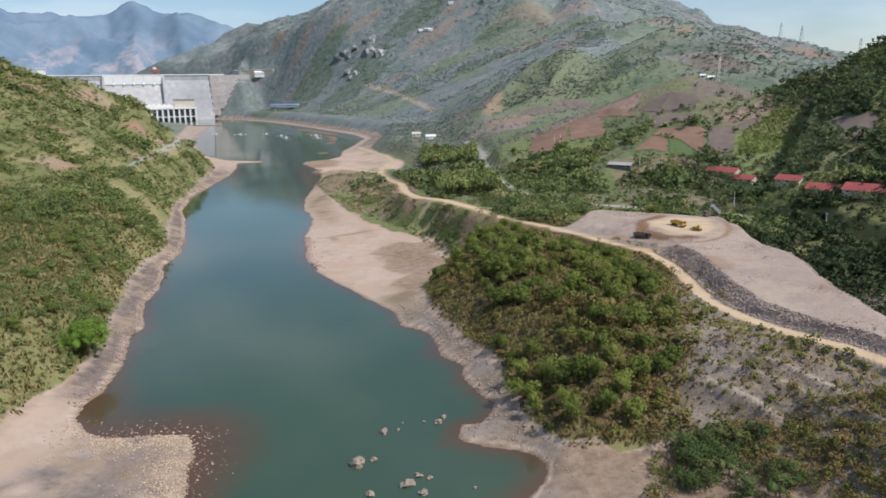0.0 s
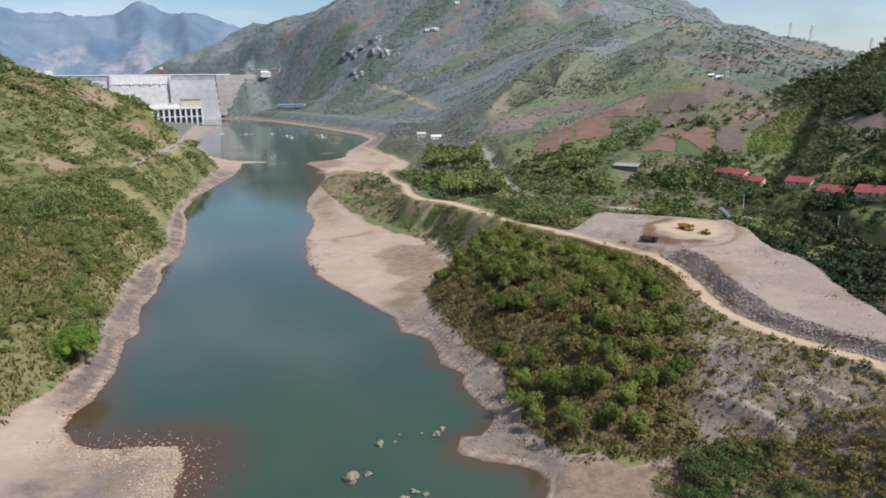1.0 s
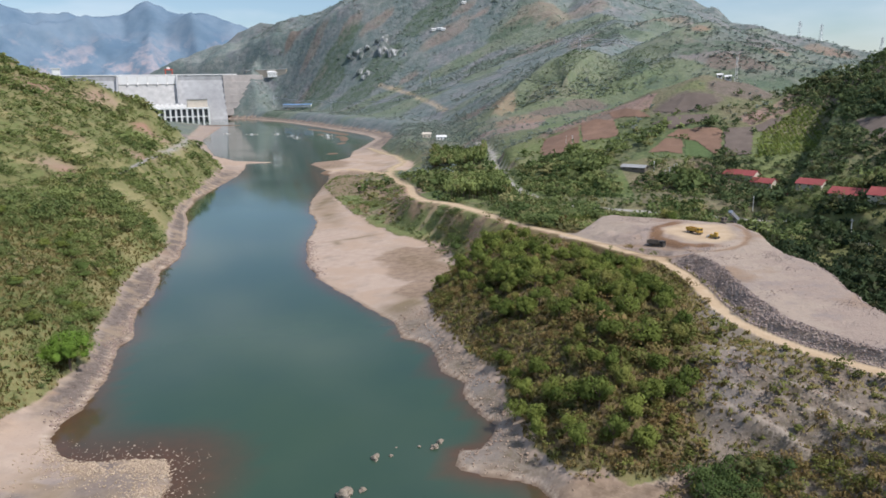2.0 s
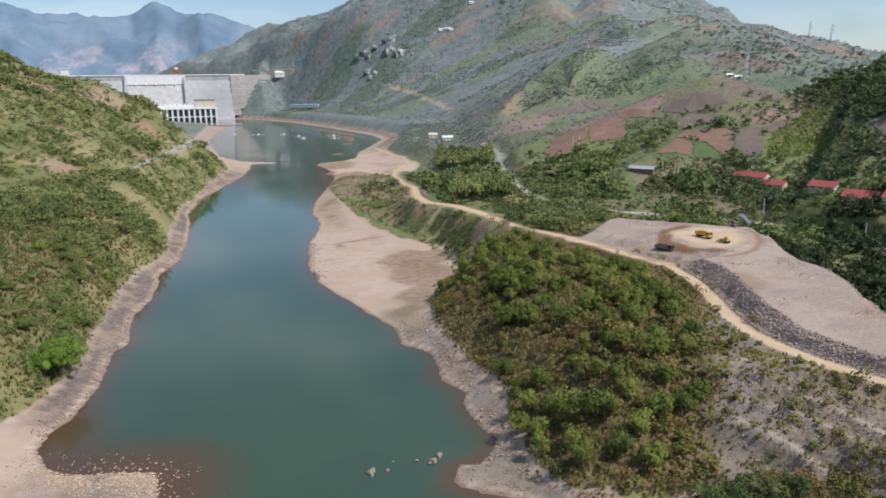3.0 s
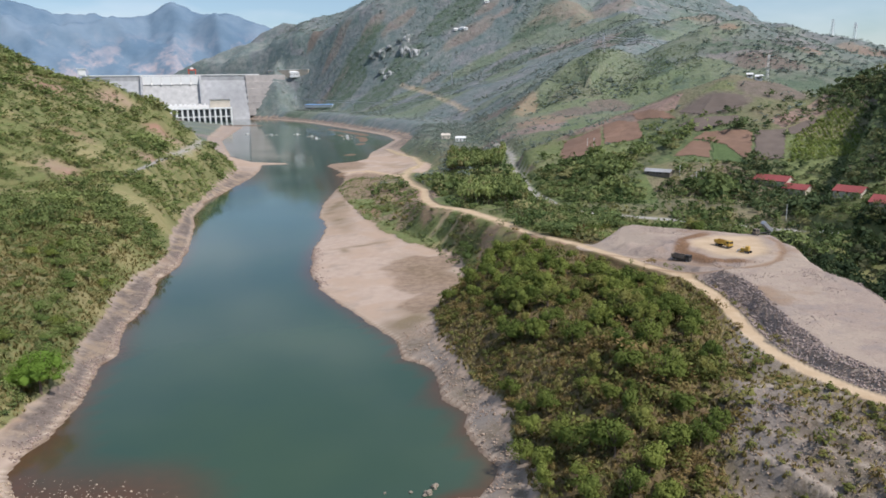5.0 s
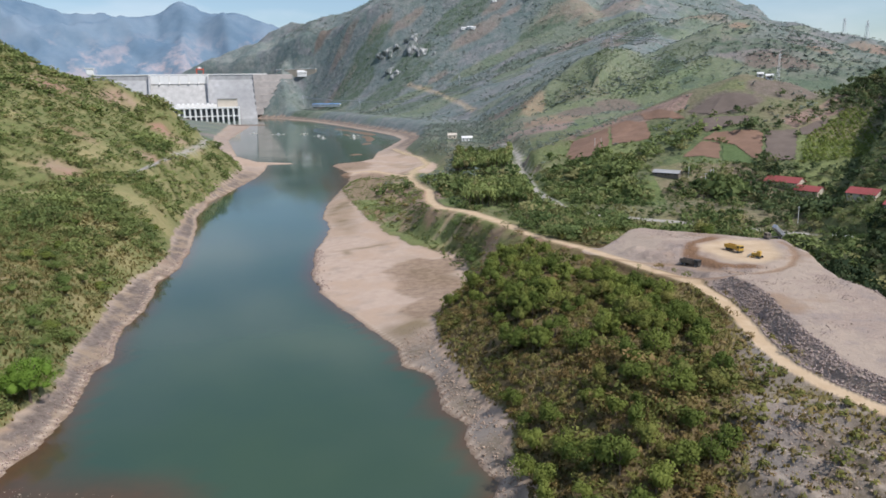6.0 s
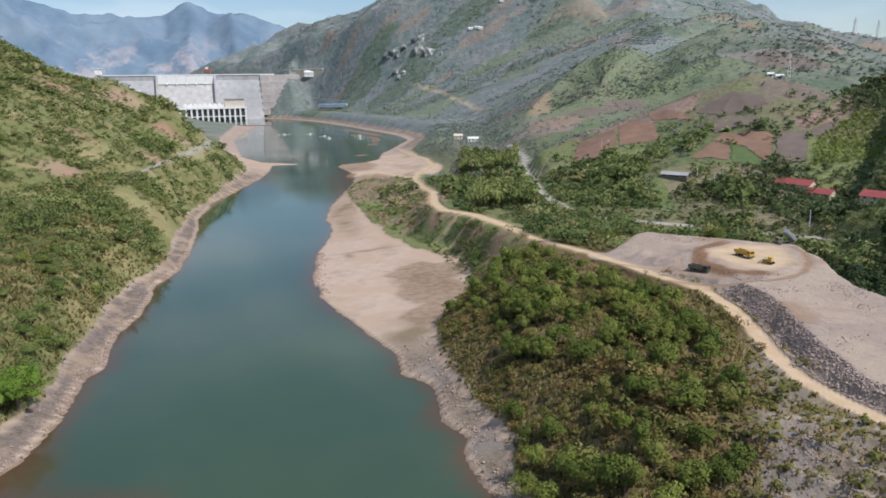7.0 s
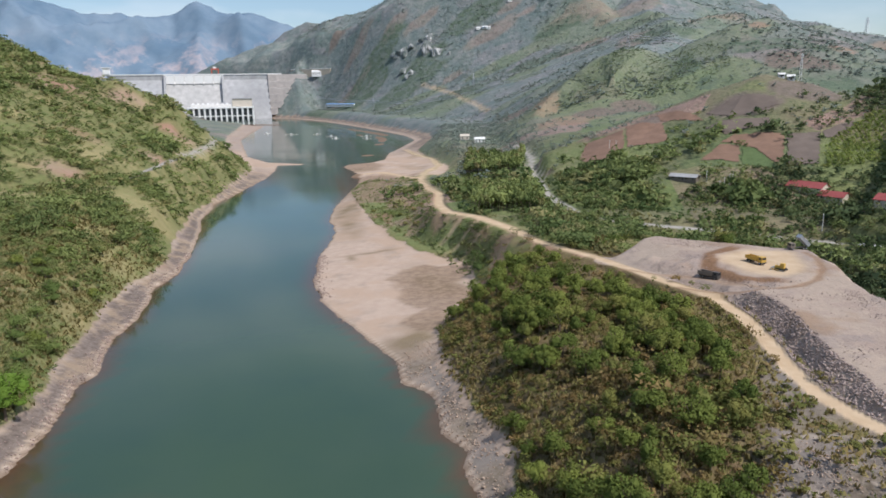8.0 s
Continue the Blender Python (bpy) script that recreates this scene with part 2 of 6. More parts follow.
LEAF_SHRUB = leaf_material("shrub_leaves", (0.120, 0.140, 0.040), (0.270, 0.262, 0.085), (0.38, 0.26, 0.14), own=True)
LEAF_KNOLL = leaf_material("knoll_leaves", (0.085, 0.105, 0.030), (0.24, 0.25, 0.075), (0.29, 0.185, 0.090), share=0.45)
# green shifted towards blue to suggest haze over the hill
LEAF_CROP = leaf_material("hill_crop_leaves", (0.150, 0.205, 0.108), (0.235, 0.295, 0.150), (0.25, 0.26, 0.15))
BARK = simple("bark", (0.17, 0.13, 0.10), 0.9, 0.4, 3.0)
PALE_STONE = stone_material("pale_stone", (0.34, 0.26, 0.185), (0.70, 0.56, 0.41))
FILL_STONE = stone_material("fill_stone", (0.19, 0.148, 0.130), (0.54, 0.435, 0.385))
GREY_STONE = stone_material("grey_stone", (0.20, 0.152, 0.132), (0.52, 0.40, 0.34))
BANK_STONE = stone_material("bank_stone", (0.27, 0.200, 0.152), (0.54, 0.415, 0.325))
CLIFF = cliff_material()
CONCRETE = simple("dam_concrete", (0.42, 0.425, 0.43), 0.9, 0.4, 0.05)
PALE_CONCRETE = simple("pale_concrete", (0.74, 0.73, 0.70), 0.85, 0.15, 0.06)
WHITE = simple("white_paint", (0.80, 0.80, 0.78), 0.6, 0.1, 0.4)
SHADE_BAY = simple("bay_shade", (0.09, 0.10, 0.11), 0.6, 0.3, 0.3)
RED_ROOF = simple("red_roof_sheet", (0.36, 0.092, 0.085), 0.55, 0.3, 0.5)
BLUE_ROOF = simple("blue_roof_sheet", (0.20, 0.36, 0.62), 0.5, 0.25, 0.4)
GREY_ROOF = simple("grey_roof_sheet", (0.42, 0.42, 0.42), 0.6, 0.3, 0.5)
WALL = simple("rendered_wall", (0.62, 0.56, 0.47), 0.85, 0.2, 0.7)
STEEL = simple("galvanised_steel", (0.52, 0.54, 0.57), 0.5, 0.2, 1.0, 0.6)
RED_PAINT = simple("red_paint", (0.55, 0.10, 0.06), 0.5, 0.2, 1.0)
YELLOW = simple("yellow_paint", (0.58, 0.37, 0.08), 0.5, 0.25, 1.2)
TYRE = simple("tyre_rubber", (0.03, 0.03, 0.03), 0.9, 0.3, 2.0)
DARK_PAINT = simple("dark_paint", (0.08, 0.075, 0.07), 0.6, 0.3, 1.5)
DUSTY = simple("dusty_tipper_steel", (0.20, 0.17, 0.14), 0.7, 0.35, 1.5)
GLASS = simple("cab_glass", (0.03, 0.035, 0.04), 0.1, 0.1, 1.0)
RED_SOIL = simple("ploughed_red_soil", (0.24, 0.150, 0.105), 0.95, 0.3, 0.12, relief=0.4)
GREY_SOIL = simple("dry_grey_soil", (0.165, 0.132, 0.110), 0.95, 0.25, 0.12, relief=0.4)


# ---- plan of the valley ----
SHORE_LEFT = [(-60, -1200), (-120, -400), (-118, 0), (-100, 100), (-106, 144), (-111, 155), (-115, 166), (-123, 175), (-136, 172), (-146, 168),
              (-157, 172), (-168, 180), (-171, 190), (-172, 200), (-177, 214), (-181, 225), (-199, 252), (-203, 267), (-213, 282), (-225, 303),
              (-233, 327), (-264, 377), (-272, 407), (-295, 450), (-345, 530), (-371, 567), (-410, 643), (-441, 737), (-472, 836),
              (-512, 935), (-548, 1000), (-514, 1016), (-520, 1028), (-590, 1042), (-680, 1130), (-950, 1530), (-1290, 2200),
              (-1500, 2300), (-2250, 2950)]
SHORE_RIGHT = [(150, -1200), (60, -400), (10, 0), (-8, 120), (-17, 161), (-13, 170), (-13, 178), (-17, 183), (-25, 185), (-32, 185), (-39, 188),
               (-41, 197), (-34, 200), (-34, 218), (-40, 223), (-46, 232), (-51, 248), (-60, 255), (-66, 271), (-73, 281), (-86, 290), (-95, 308),
               (-112, 326), (-130, 343), (-145, 357), (-163, 377), (-185, 411), (-212, 472), (-234, 545), (-262, 590), (-289, 655), (-334, 810),
               (-366, 890), (-402, 945), (-438, 992), (-446, 1025), (-425, 1062), (-423, 1111), (-458, 1222), (-492, 1388), (-530, 1562), (-595, 1691), (-700, 1846), (-818, 2001), (-1019, 2272), (-1260, 2577),
               (-1590, 2900), (-1720, 2940), (-2250, 2960)]
BLUFF_LEFT = [(-110, -1200), (-165, -400), (-168, 0), (-168, 100), (-173, 157), (-180, 178), (-183, 191), (-184, 206), (-190, 229), (-213, 261),
              (-230, 294), (-255, 335), (-267, 367), (-278, 406), (-327, 481), (-386, 583), (-429, 685), (-480, 800), (-520, 890), (-600, 1000),
              (-720, 1120), (-980, 1520), (-1400, 2250), (-2300, 3000)]
BLUFF_RIGHT = [(260, -1200), (170, -400), (90, 0), (66, 120), (58, 158), (45, 175), (35, 181), (22, 186), (7, 181), (-8, 181), (-20, 193), (-28, 216),
               (-39, 245), (-59, 271), (-76, 300), (-88, 335), (-86, 390), (-103, 447), (-124, 466), (-145, 479), (-171, 506), (-205, 556), (-239, 605),
               (-279, 679), (-318, 775), (-326, 828), (-285, 850), (-262, 885), (-268, 960), (-340, 1090), (-410, 1240), (-450, 1400), (-490, 1570), (-550, 1710), (-670, 1880), (-790, 2030), (-985, 2300), (-1225, 2600), (-1560, 2925), (-1690, 2960), (-1850, 3060), (-2500, 3180), (-3500, 3500)]
FOOT = [(420, -1200), (300, -200), (190, 250), (168, 420), (140, 490), (110, 552), (60, 578), (-20, 578), (-110, 790), (-190, 950), (-250, 1150), (-330, 1400), (-400, 1700), (-560, 2150), (-800, 2550), (-1100, 2780), (-1560, 3200)]
PLATFORM = [(-20, 381), (-1, 409), (27, 400), (61, 393), (67, 372), (70, 330), (79, 314), (82, 267), (90, 222), (118, 168), (104, 172), (83, 211),
            (70, 224), (56, 242), (49.5, 264), (45, 292), (39, 316), (26, 343), (8, 357)]
PAD = [(24, 376), (35, 391), (57, 388), (60, 371), (56, 350), (46, 342), (31, 346), (22, 361)]
DIRT_ROAD = [(125, 150, 26), (78, 204, 27), (71, 214, 27), (58, 225, 27), (48, 238, 27), (41, 251, 27), (37, 268, 27), (34, 290, 27), (29, 312, 27.5), (21, 331, 28),
             (7, 345, 28.5), (-8, 363, 28.5), (-27, 387, 28), (-44, 404, 27.5), (-60, 422, 27), (-80, 456, 26), (-108, 490, 26), (-134, 510, 25), (-150, 545, 22.5), (-165, 586, 19), (-189, 665, 14),
             (-223, 736, 10), (-258, 815, 7.5), (-283, 900, 6), (-288, 977, 6), (-333, 1087, 5), (-380, 1150, 4.5), (-440, 1260, 4)]
SIDE_TRACK = [(-262, 822, 7.4), (-300, 862, 5.5), (-340, 905, 4.5), (-368, 890, 3)]
LOOP_TRACK = [(9, 340, 28.6), (20, 334, 29.6), (30, 331, 31), (42, 331, 32.6), (50, 335, 33.3), (57, 344, 33.8), (62, 361, 34), (63, 378, 34.1), (60, 388, 34.2)]
SPUR_TRACK = [(-14, 365, 28.5), (-2, 359, 28.8), (10, 354, 29.3), (19, 350, 30), (27, 341, 31), (38, 334, 32.4)]
HIGHWAY = [(160, 360, 17), (136, 399, 17), (121, 458, 18), (90, 490, 19), (40, 500, 21), (-9, 508, 22), (-48, 520, 23), (-85, 610, 24), (-110, 710, 24), (-130, 800, 25), (-150, 900, 27), (-190, 1010, 32)]
LEFT_TRACK = [(-340, 300, 34), (-374, 360, 36.5), (-385, 402, 37.7), (-392, 465, 40), (-399, 519, 41.4), (-414, 565, 43), (-450, 640, 43.5), (-492, 740, 43.5), (-530, 815, 44.5), (-551, 858, 45.2), (-566, 875, 46), (-590, 872, 48)]
# crest lines of the hills: x, y, height; each with the fall of its flanks
RIDGES = [
    (0.5, [(-2302, 3560, 220), (-2138, 3560, 319), (-1945, 3560, 438), (-1813, 3560, 462), (-1644, 3540, 468), (-1561, 3500, 497), (-1399, 3480, 537), (-1208, 3450, 599), (-972, 3430, 662), (-692, 3400, 683), (-425, 3350, 670), (-173, 3300, 614), (-27, 3250, 542), (67, 3150, 459), (173, 3000, 383), (292, 2800, 304)]),
    (0.42, [(-1391, 3460, 524), (-1264, 3230, 375), (-1228, 3020, 239), (-1182, 2800, 141)]),
    (0.42, [(-964, 3400, 632), (-900, 3060, 385), (-898, 2800, 234), (-847, 2560, 133)]),
    (0.42, [(-689, 3380, 652), (-604, 2950, 421), (-555, 2600, 267), (-520, 2300, 170)]),
    (0.42, [(-373, 3340, 642), (-323, 2800, 415), (-307, 2350, 263), (-301, 2000, 165)]),
    (0.42, [(-99, 3280, 573), (-69, 2700, 375), (-93, 2150, 250), (-94, 1850, 194)]),
    (0.42, [(-1804, 3540, 448), (-1691, 3360, 317), (-1604, 3200, 216)]),
    (0.5, [(103, 3650, 550), (204, 3600, 529), (314, 3550, 499), (416, 3450, 421), (470, 3400, 377), (595, 3250, 324)]),
    (0.36, [(-270, 1230, 68), (-233, 1400, 108), (-186, 1460, 134), (-126, 1490, 160), (-76, 1490, 166), (-36, 1490, 160), (24, 1440, 128), (75, 1380, 90), (87, 1330, 74)]),
    (0.34, [(-76, 1490, 164), (-90, 1400, 128), (-95, 1300, 88)]),
    (0.45, [(40, 2400, 280), (150, 2560, 335), (210, 2600, 325), (290, 2640, 275), (420, 2700, 180), (700, 2900, 120)]),
    (0.40, [(110, 1900, 200), (190, 1590, 222), (300, 1740, 240), (400, 1700, 208), (520, 1640, 176), (800, 1500, 160)]),
    (0.455, [(30, 830, 88), (88, 815, 116), (150, 775, 92), (225, 765, 116), (300, 700, 148), (430, 600, 196), (600, 300, 220), (700, -300, 220)]),
    (0.38, [(88, 815, 110), (120, 1000, 85), (90, 1250, 80)]),
    (0.45, [(-580, 866, 60), (-597, 860, 84), (-610, 850, 96), (-660, 828, 106), (-720, 800, 126), (-790, 770, 170), (-900, 755, 188), (-1200, 650, 185), (-1900, 500, 300)]),
    (1.0, [(-650, 803, 126), (-674, 790, 127), (-712, 786, 130)]),
    (0.7, [(-549, 958, 26), (-560, 950, 52), (-578, 940, 68), (-600, 928, 72)]),
    (0.42, [(-1150, 650, 150), (-1000, 400, 170), (-950, 0, 200), (-900, -600, 220)]),
    (0.45, [(-2500, 2700, 215), (-2900, 2700, 300), (-3400, 2600, 420)]),
]

ABUTMENT = [(-1772, 3050, 206), (-1700, 3130, 235), (-1640, 3260, 300)]


def hashed(ix, iy, seed):
    n = (ix.astype(np.int64) * 374761393 + iy.astype(np.int64) * 668265263 + seed * 1442695041) & 0x7FFFFFFF
    n = ((n ^ (n >> 13)) * 1274126177) & 0x7FFFFFFF
    return ((n ^ (n >> 16)) & 0xFFFF) / 65535.0


def value_noise(x, y, seed):
    ix, iy = np.floor(x), np.floor(y)
    fx, fy = x - ix, y - iy
    fx, fy = fx * fx * fx * (fx * (fx * 6 - 15) + 10), fy * fy * fy * (fy * (fy * 6 - 15) + 10)
    a, b = hashed(ix, iy, seed), hashed(ix + 1, iy, seed)
    c, d = hashed(ix, iy + 1, seed), hashed(ix + 1, iy + 1, seed)
    return (a + (b - a) * fx) * (1 - fy) + (c + (d - c) * fx) * fy


def fbm(x, y, size, octaves=4, seed=1, ridged=False):
    """Layered noise from -1 to 1; size: metres of its largest forms."""
    total, amp, norm = 0.0, 1.0, 0.0
    for k in range(octaves):
        a = 0.6 + 1.1 * k
        u, v = (x * math.cos(a) - y * math.sin(a)) / size, (x * math.sin(a) + y * math.cos(a)) / size
        n = 2 * value_noise(u + 31.7 * k, v - 12.3 * k, seed + k) - 1
        total = total + amp * ((1 - 2 * np.abs(n)) if ridged else n)
        norm += amp
        amp, size = amp * 0.5, size * 0.5
    return total / norm


def line_distance(line, x, y):
    """Distance to a polyline, and the third value of its nearest point, if it has one."""
    best, value = np.full(x.shape, 1e9), np.zeros(x.shape)
    for p, q in zip(line[:-1], line[1:]):
        dx, dy = q[0] - p[0], q[1] - p[1]
        s = np.clip(((x - p[0]) * dx + (y - p[1]) * dy) / (dx * dx + dy * dy), 0, 1)
        d = np.hypot(x - p[0] - s * dx, y - p[1] - s * dy)
        if len(p) > 2:
            value = np.where(d < best, p[2] + s * (q[2] - p[2]), value)
        best = np.minimum(best, d)
    return best, value


def inside(poly, x, y):
    odd = np.zeros(x.shape, bool)
    for p, q in zip(poly, poly[1:] + poly[:1]):
        if p[1] != q[1]:
            odd ^= ((p[1] > y) != (q[1] > y)) & (x < (q[0] - p[0]) * (y - p[1]) / (q[1] - p[1]) + p[0])
    return odd


def smooth(lo, hi, v):
    s = np.clip((v - lo) / (hi - lo), 0, 1)
    return s * s * (3 - 2 * s)


RIVER_SIDE = [(-27, 387), (-44, 404), (-60, 422), (-80, 456), (-108, 490), (-134, 510), (-150, 545), (-165, 586), (-189, 665), (-223, 736), (-258, 815), (-268, 850), (-330, 850), (-330, 780), (-279, 679), (-205, 556), (-124, 466), (-86, 390)]
GREEN_HILL = [(-250, 1260), (-233, 1380), (-130, 1490), (-36, 1495), (24, 1445), (80, 1340), (0, 1260), (-130, 1230)]
BENCHES = [[(25, 206, 18), (32, 204, 18), (37, 200, 18), (44, 195, 16), (48, 191, 14)], [(33, 211, 21), (44, 206, 21), (54, 198, 20), (60, 191, 19)], [(45, 212, 24.5), (55, 204, 23), (64, 195, 21), (70, 183, 19.5)], [(29, 224, 26), (43, 229, 26.5), (53, 224, 26.5)]]
# patches of bare soil, fallow, light crops and woods, placed to fit the camera's view: x, y, half width across and
# along the line from the origin
RED_PATCHES = [(-282, 2820, 149, 52), (-122, 2790, 87, 66), (-221, 2730, 39, 35), (148, 2554, 95, 102), (156, 1536, 17, 12), (-602, 2942, 47, 18), (-524, 2896, 39, 13), (-678, 2857, 102, 35), (-1009, 3006, 73, 25), (-1297, 2933, 93, 32), (-1388, 2925, 49, 18), (-283, 2543, 106, 65), (-101, 2346, 54, 120), (-777, 2695, 41, 30), (-200, 1328, 24, 90), (-140, 1134, 44, 70), (409, 1625, 55, 31), (276, 1442, 24, 20), (-1326, 3084, 63, 31), (-1122, 3037, 65, 32)]
FALLOW_PATCHES = [(-48, 1255, 34, 38), (207, 1367, 53, 35), (67, 749, 30, 22), (114, 778, 32, 24), (-106, 1208, 34, 36), (-15, 772, 14, 16), (-288, 1480, 36, 90), (165, 800, 40, 24), (-1460, 3190, 60, 24)]
GREEN_PATCHES = [(-676, 2268, 147, 78), (-929, 2596, 143, 50), (-433, 2382, 75, 121), (-134, 2627, 164, 57), (-428, 2711, 110, 38), (87, 2323, 96, 36), (-591, 2662, 113, 42), (-69, 1377, 86, 60), (23, 1292, 54, 50), (101, 1360, 42, 49), (75, 781, 16, 14)]
WOOD_PATCHES = [(-1309, 2829, 218, 76), (-1022, 2728, 211, 73), (-709, 2452, 132, 97), (-926, 2850, 102, 41), (-748, 2958, 137, 47), (-1452, 2860, 100, 36), (-424, 2554, 107, 66), (-1192, 2971, 150, 52), (-824, 2416, 159, 101), (-394, 2771, 101, 35), (-15, 2336, 97, 78), (28, 1396, 30, 56), (61, 1307, 14, 24), (238, 1270, 46, 40), (187, 1444, 91, 28), (332, 1305, 28, 62)]
LEFT_SOIL = [(-653, 704, 30, 70), (-408, 465, 14, 14), (-619, 780, 24, 14), (-556, 773, 12, 16), (-531, 768, 11, 34), (-447, 615, 15, 14)]
LEFT_PALE = [(-445, 540, 13, 46), (-346, 463, 28, 22), (-499, 741, 26, 46), (-396, 550, 26, 16), (-309, 383, 13, 10), (-364, 391, 16, 18), (-282, 361, 12, 9)]


def patches(ovals, x, y):
    total = np.zeros(x.shape)
    for a, b, u, v in ovals:
        r = math.hypot(a, b)
        along, across = ((x - a) * a + (y - b) * b) / r, ((y - b) * a - (x - a) * b) / r
        total = np.maximum(total, np.exp(-(across / u) ** 2 - (along / v) ** 2))
    return total


HILL_TRACK = [(-900, 2720), (-845, 2675), (-794, 2627), (-734, 2539), (-677, 2424), (-593, 2242), (-520, 2099), (-440, 1884)]
WATER = SHORE_LEFT + SHORE_RIGHT[::-1]
LEFT_SIDE = BLUFF_LEFT + [(-6000, 4500), (-6000, -1200)]
RIGHT_SIDE = BLUFF_RIGHT + [(-3500, 6000), (6000, 6000), (6000, -1200)]
HILL_SIDE = FOOT + [(-1500, 6000), (6000, 6000), (6000, -1200)]


def smooth_max(a, b, k):
    h = np.clip(0.5 + 0.5 * (a - b) / k, 0, 1)
    return b + (a - b) * h + k * h * (1 - h)


def land(x, y):
    """Height of the ground and the masks of its covers at plan points."""
    wob = 3.0 * fbm(x, y, 40, 3, 5) + 1.2 * fbm(x, y, 9, 2, 6)
    ux, uy = x + 2.0 * fbm(x, y, 17, 4, 11), y + 2.0 * fbm(x, y, 17, 4, 12)
    ds = np.minimum(line_distance(SHORE_LEFT, ux, uy)[0], line_distance(SHORE_RIGHT, ux, uy)[0])
    water = inside(WATER, ux, uy)
    dl, dr = line_distance(BLUFF_LEFT, ux, uy)[0], line_distance(BLUFF_RIGHT, ux, uy)[0]
    left, right = inside(LEFT_SIDE, ux, uy), inside(RIGHT_SIDE, ux, uy)
    db = np.where(left, dl, np.where(right, dr, 0.0))
    edge = np.where(left | right, 0, np.minimum(dl, dr))
    beach = np.where(water, np.maximum(-0.22 * ds - 0.15, -9), 0.25 + 3.75 * ds / (ds + edge + 0.5))
    beach = beach + np.where(water, 0.0, np.clip(ds / 6, 0, 1) * (0.3 * fbm(x, y, 14, 3, 9) + 0.25 * fbm(x, y, 3, 2, 8)))
    bars = sum(np.exp(-(((x - a) * math.cos(r) + (y - b) * math.sin(r)) / u) ** 2 - (((y - b) * math.cos(r) - (x - a) * math.sin(r)) / v) ** 2) for a, b, u, v, r in
               ((-1350, 2290, 100, 45, -0.14), (-690, 1765, 90, 14, 2.15), (-645, 1640, 75, 10, 2.1), (-600, 1545, 60, 9, 1.95), (-765, 1860, 80, 12, 2.2), (-860, 1975, 80, 13, 2.25), (-735, 1730, 50, 6, 2.1), (-560, 1430, 30, 9, 1.7), (-480, 1180, 18, 12, 1.5)))
    beach = np.where(water, np.maximum(beach, -1.2 + 2.6 * bars + 0.5 * fbm(x, y, 30, 3, 13) * (bars > 0.05)), beach)
    # banks
    dbn = np.maximum(db + wob * np.clip(db / 10, 0, 1), 0)
    rise_left = np.interp(dbn, [0, 8, 16, 45, 78, 128, 186, 400, 900], [0, 7, 18, 31, 41, 60, 82, 130, 200])
    rise_left = rise_left * np.interp(y, [420, 520, 780, 1000], [1.0, 1.42, 1.4, 0.3])
    plateau = np.interp(y, [400, 560, 720, 900, 1100, 2600], [22.5, 21, 15, 17, 22, 30])
    gentle = smooth(455, 490, y) * smooth(960, 900, y)
    low = smooth(560, 640, y)
    rise_right = (np.interp(dbn, [0, 6, 20, 36, 60], [0, 0.18, 0.62, 0.96, 1.0]) * (1 - gentle) + (np.interp(dbn, [0, 10, 25, 40, 60], [0, 0.10, 0.40, 0.80, 1.0]) * (1 - low) + np.interp(dbn, [0, 20, 60, 80, 130], [0, 0.10, 0.26, 0.5, 1.0]) * low) * gentle) * plateau
    z = beach + np.where(left, rise_left, 0) + np.where(right, rise_right, 0)
    # valley beside the platform, then the slope of the eastern hills
    z = z - 10 * np.exp(-(line_distance([(120, 60), (108, 230), (100, 330), (98, 420), (60, 470), (0, 480)], x, y)[0] / 26) ** 2) * right
    df = np.where(inside(HILL_SIDE, x, y), line_distance(FOOT, x, y)[0], 0)
    dfn = np.maximum(df + 2.0 * wob * np.clip(df / 40, 0, 1), 0)
    z = z + np.interp(dfn, [0, 12, 36, 70, 135, 199, 400, 1000], [0, 4, 17, 28, 36, 42, 42, 45])
    away = np.clip((np.maximum(db, df) - 30) / 120, 0, 1)
    # hills
    hills = np.full(x.shape, -50.0)
    for fall, crest in RIDGES:
        d, top = line_distance(crest, x, y)
        hills = smooth_max(top - fall * d * d / (d + 25), hills, 14.0)
    height = np.clip((hills - 20) / 250, 0, 1)
    hills = hills + ((5 + 36 * height) * (fbm(x, y, 420, 4, 21, True) - 0.3) + (2 + 9 * height) * (fbm(x, y, 110, 3, 25) + 0.1)) * np.clip((hills - 10) / 60, 0, 1)
    hills = np.minimum(hills, 5 + np.where(left, (0.5 + 1.2 * smooth(650, 730, y) * smooth(880, 820, y)) * db + 0.0035 * db * db, 0.10 * db + (0.62 - 0.34 * smooth(1700, 2100, y)) * np.maximum(db - 130, 0) + 560 * smooth(2500, 3450, y) ** 1.3 * np.maximum(smooth(30, 420, db), smooth(3150, 3420, y) * smooth(10, 240, db))))
    d, top = line_distance(ABUTMENT, x, y)
    hills = np.maximum(hills, np.minimum(top - 0.8 * d, 6 + 1.3 * db))
    z = np.where(left | right, smooth_max(z, hills, 12.0 * np.clip(db / 40, 0.05, 1)), z)
    z = z + away * (3.5 * fbm(x, y, 70, 4, 31)) + np.clip(db / 12, 0, 1) * (1.1 * fbm(x, y, 18, 3, 33))
    # the rubble platform, its pad, the terraces below the road
    ds_p = line_distance(PLATFORM + PLATFORM[:1], x, y)[0]
    in_p = inside(PLATFORM, x, y)
    sp = np.where(in_p, ds_p, -ds_p)
    fill = np.interp(y, [160, 230, 330, 400], [30.5, 31.3, 33.5, 34.8]) + 0.35 * fbm(x, y, 22, 3, 41)
    to_road = line_distance(DIRT_ROAD, x, y)[0]
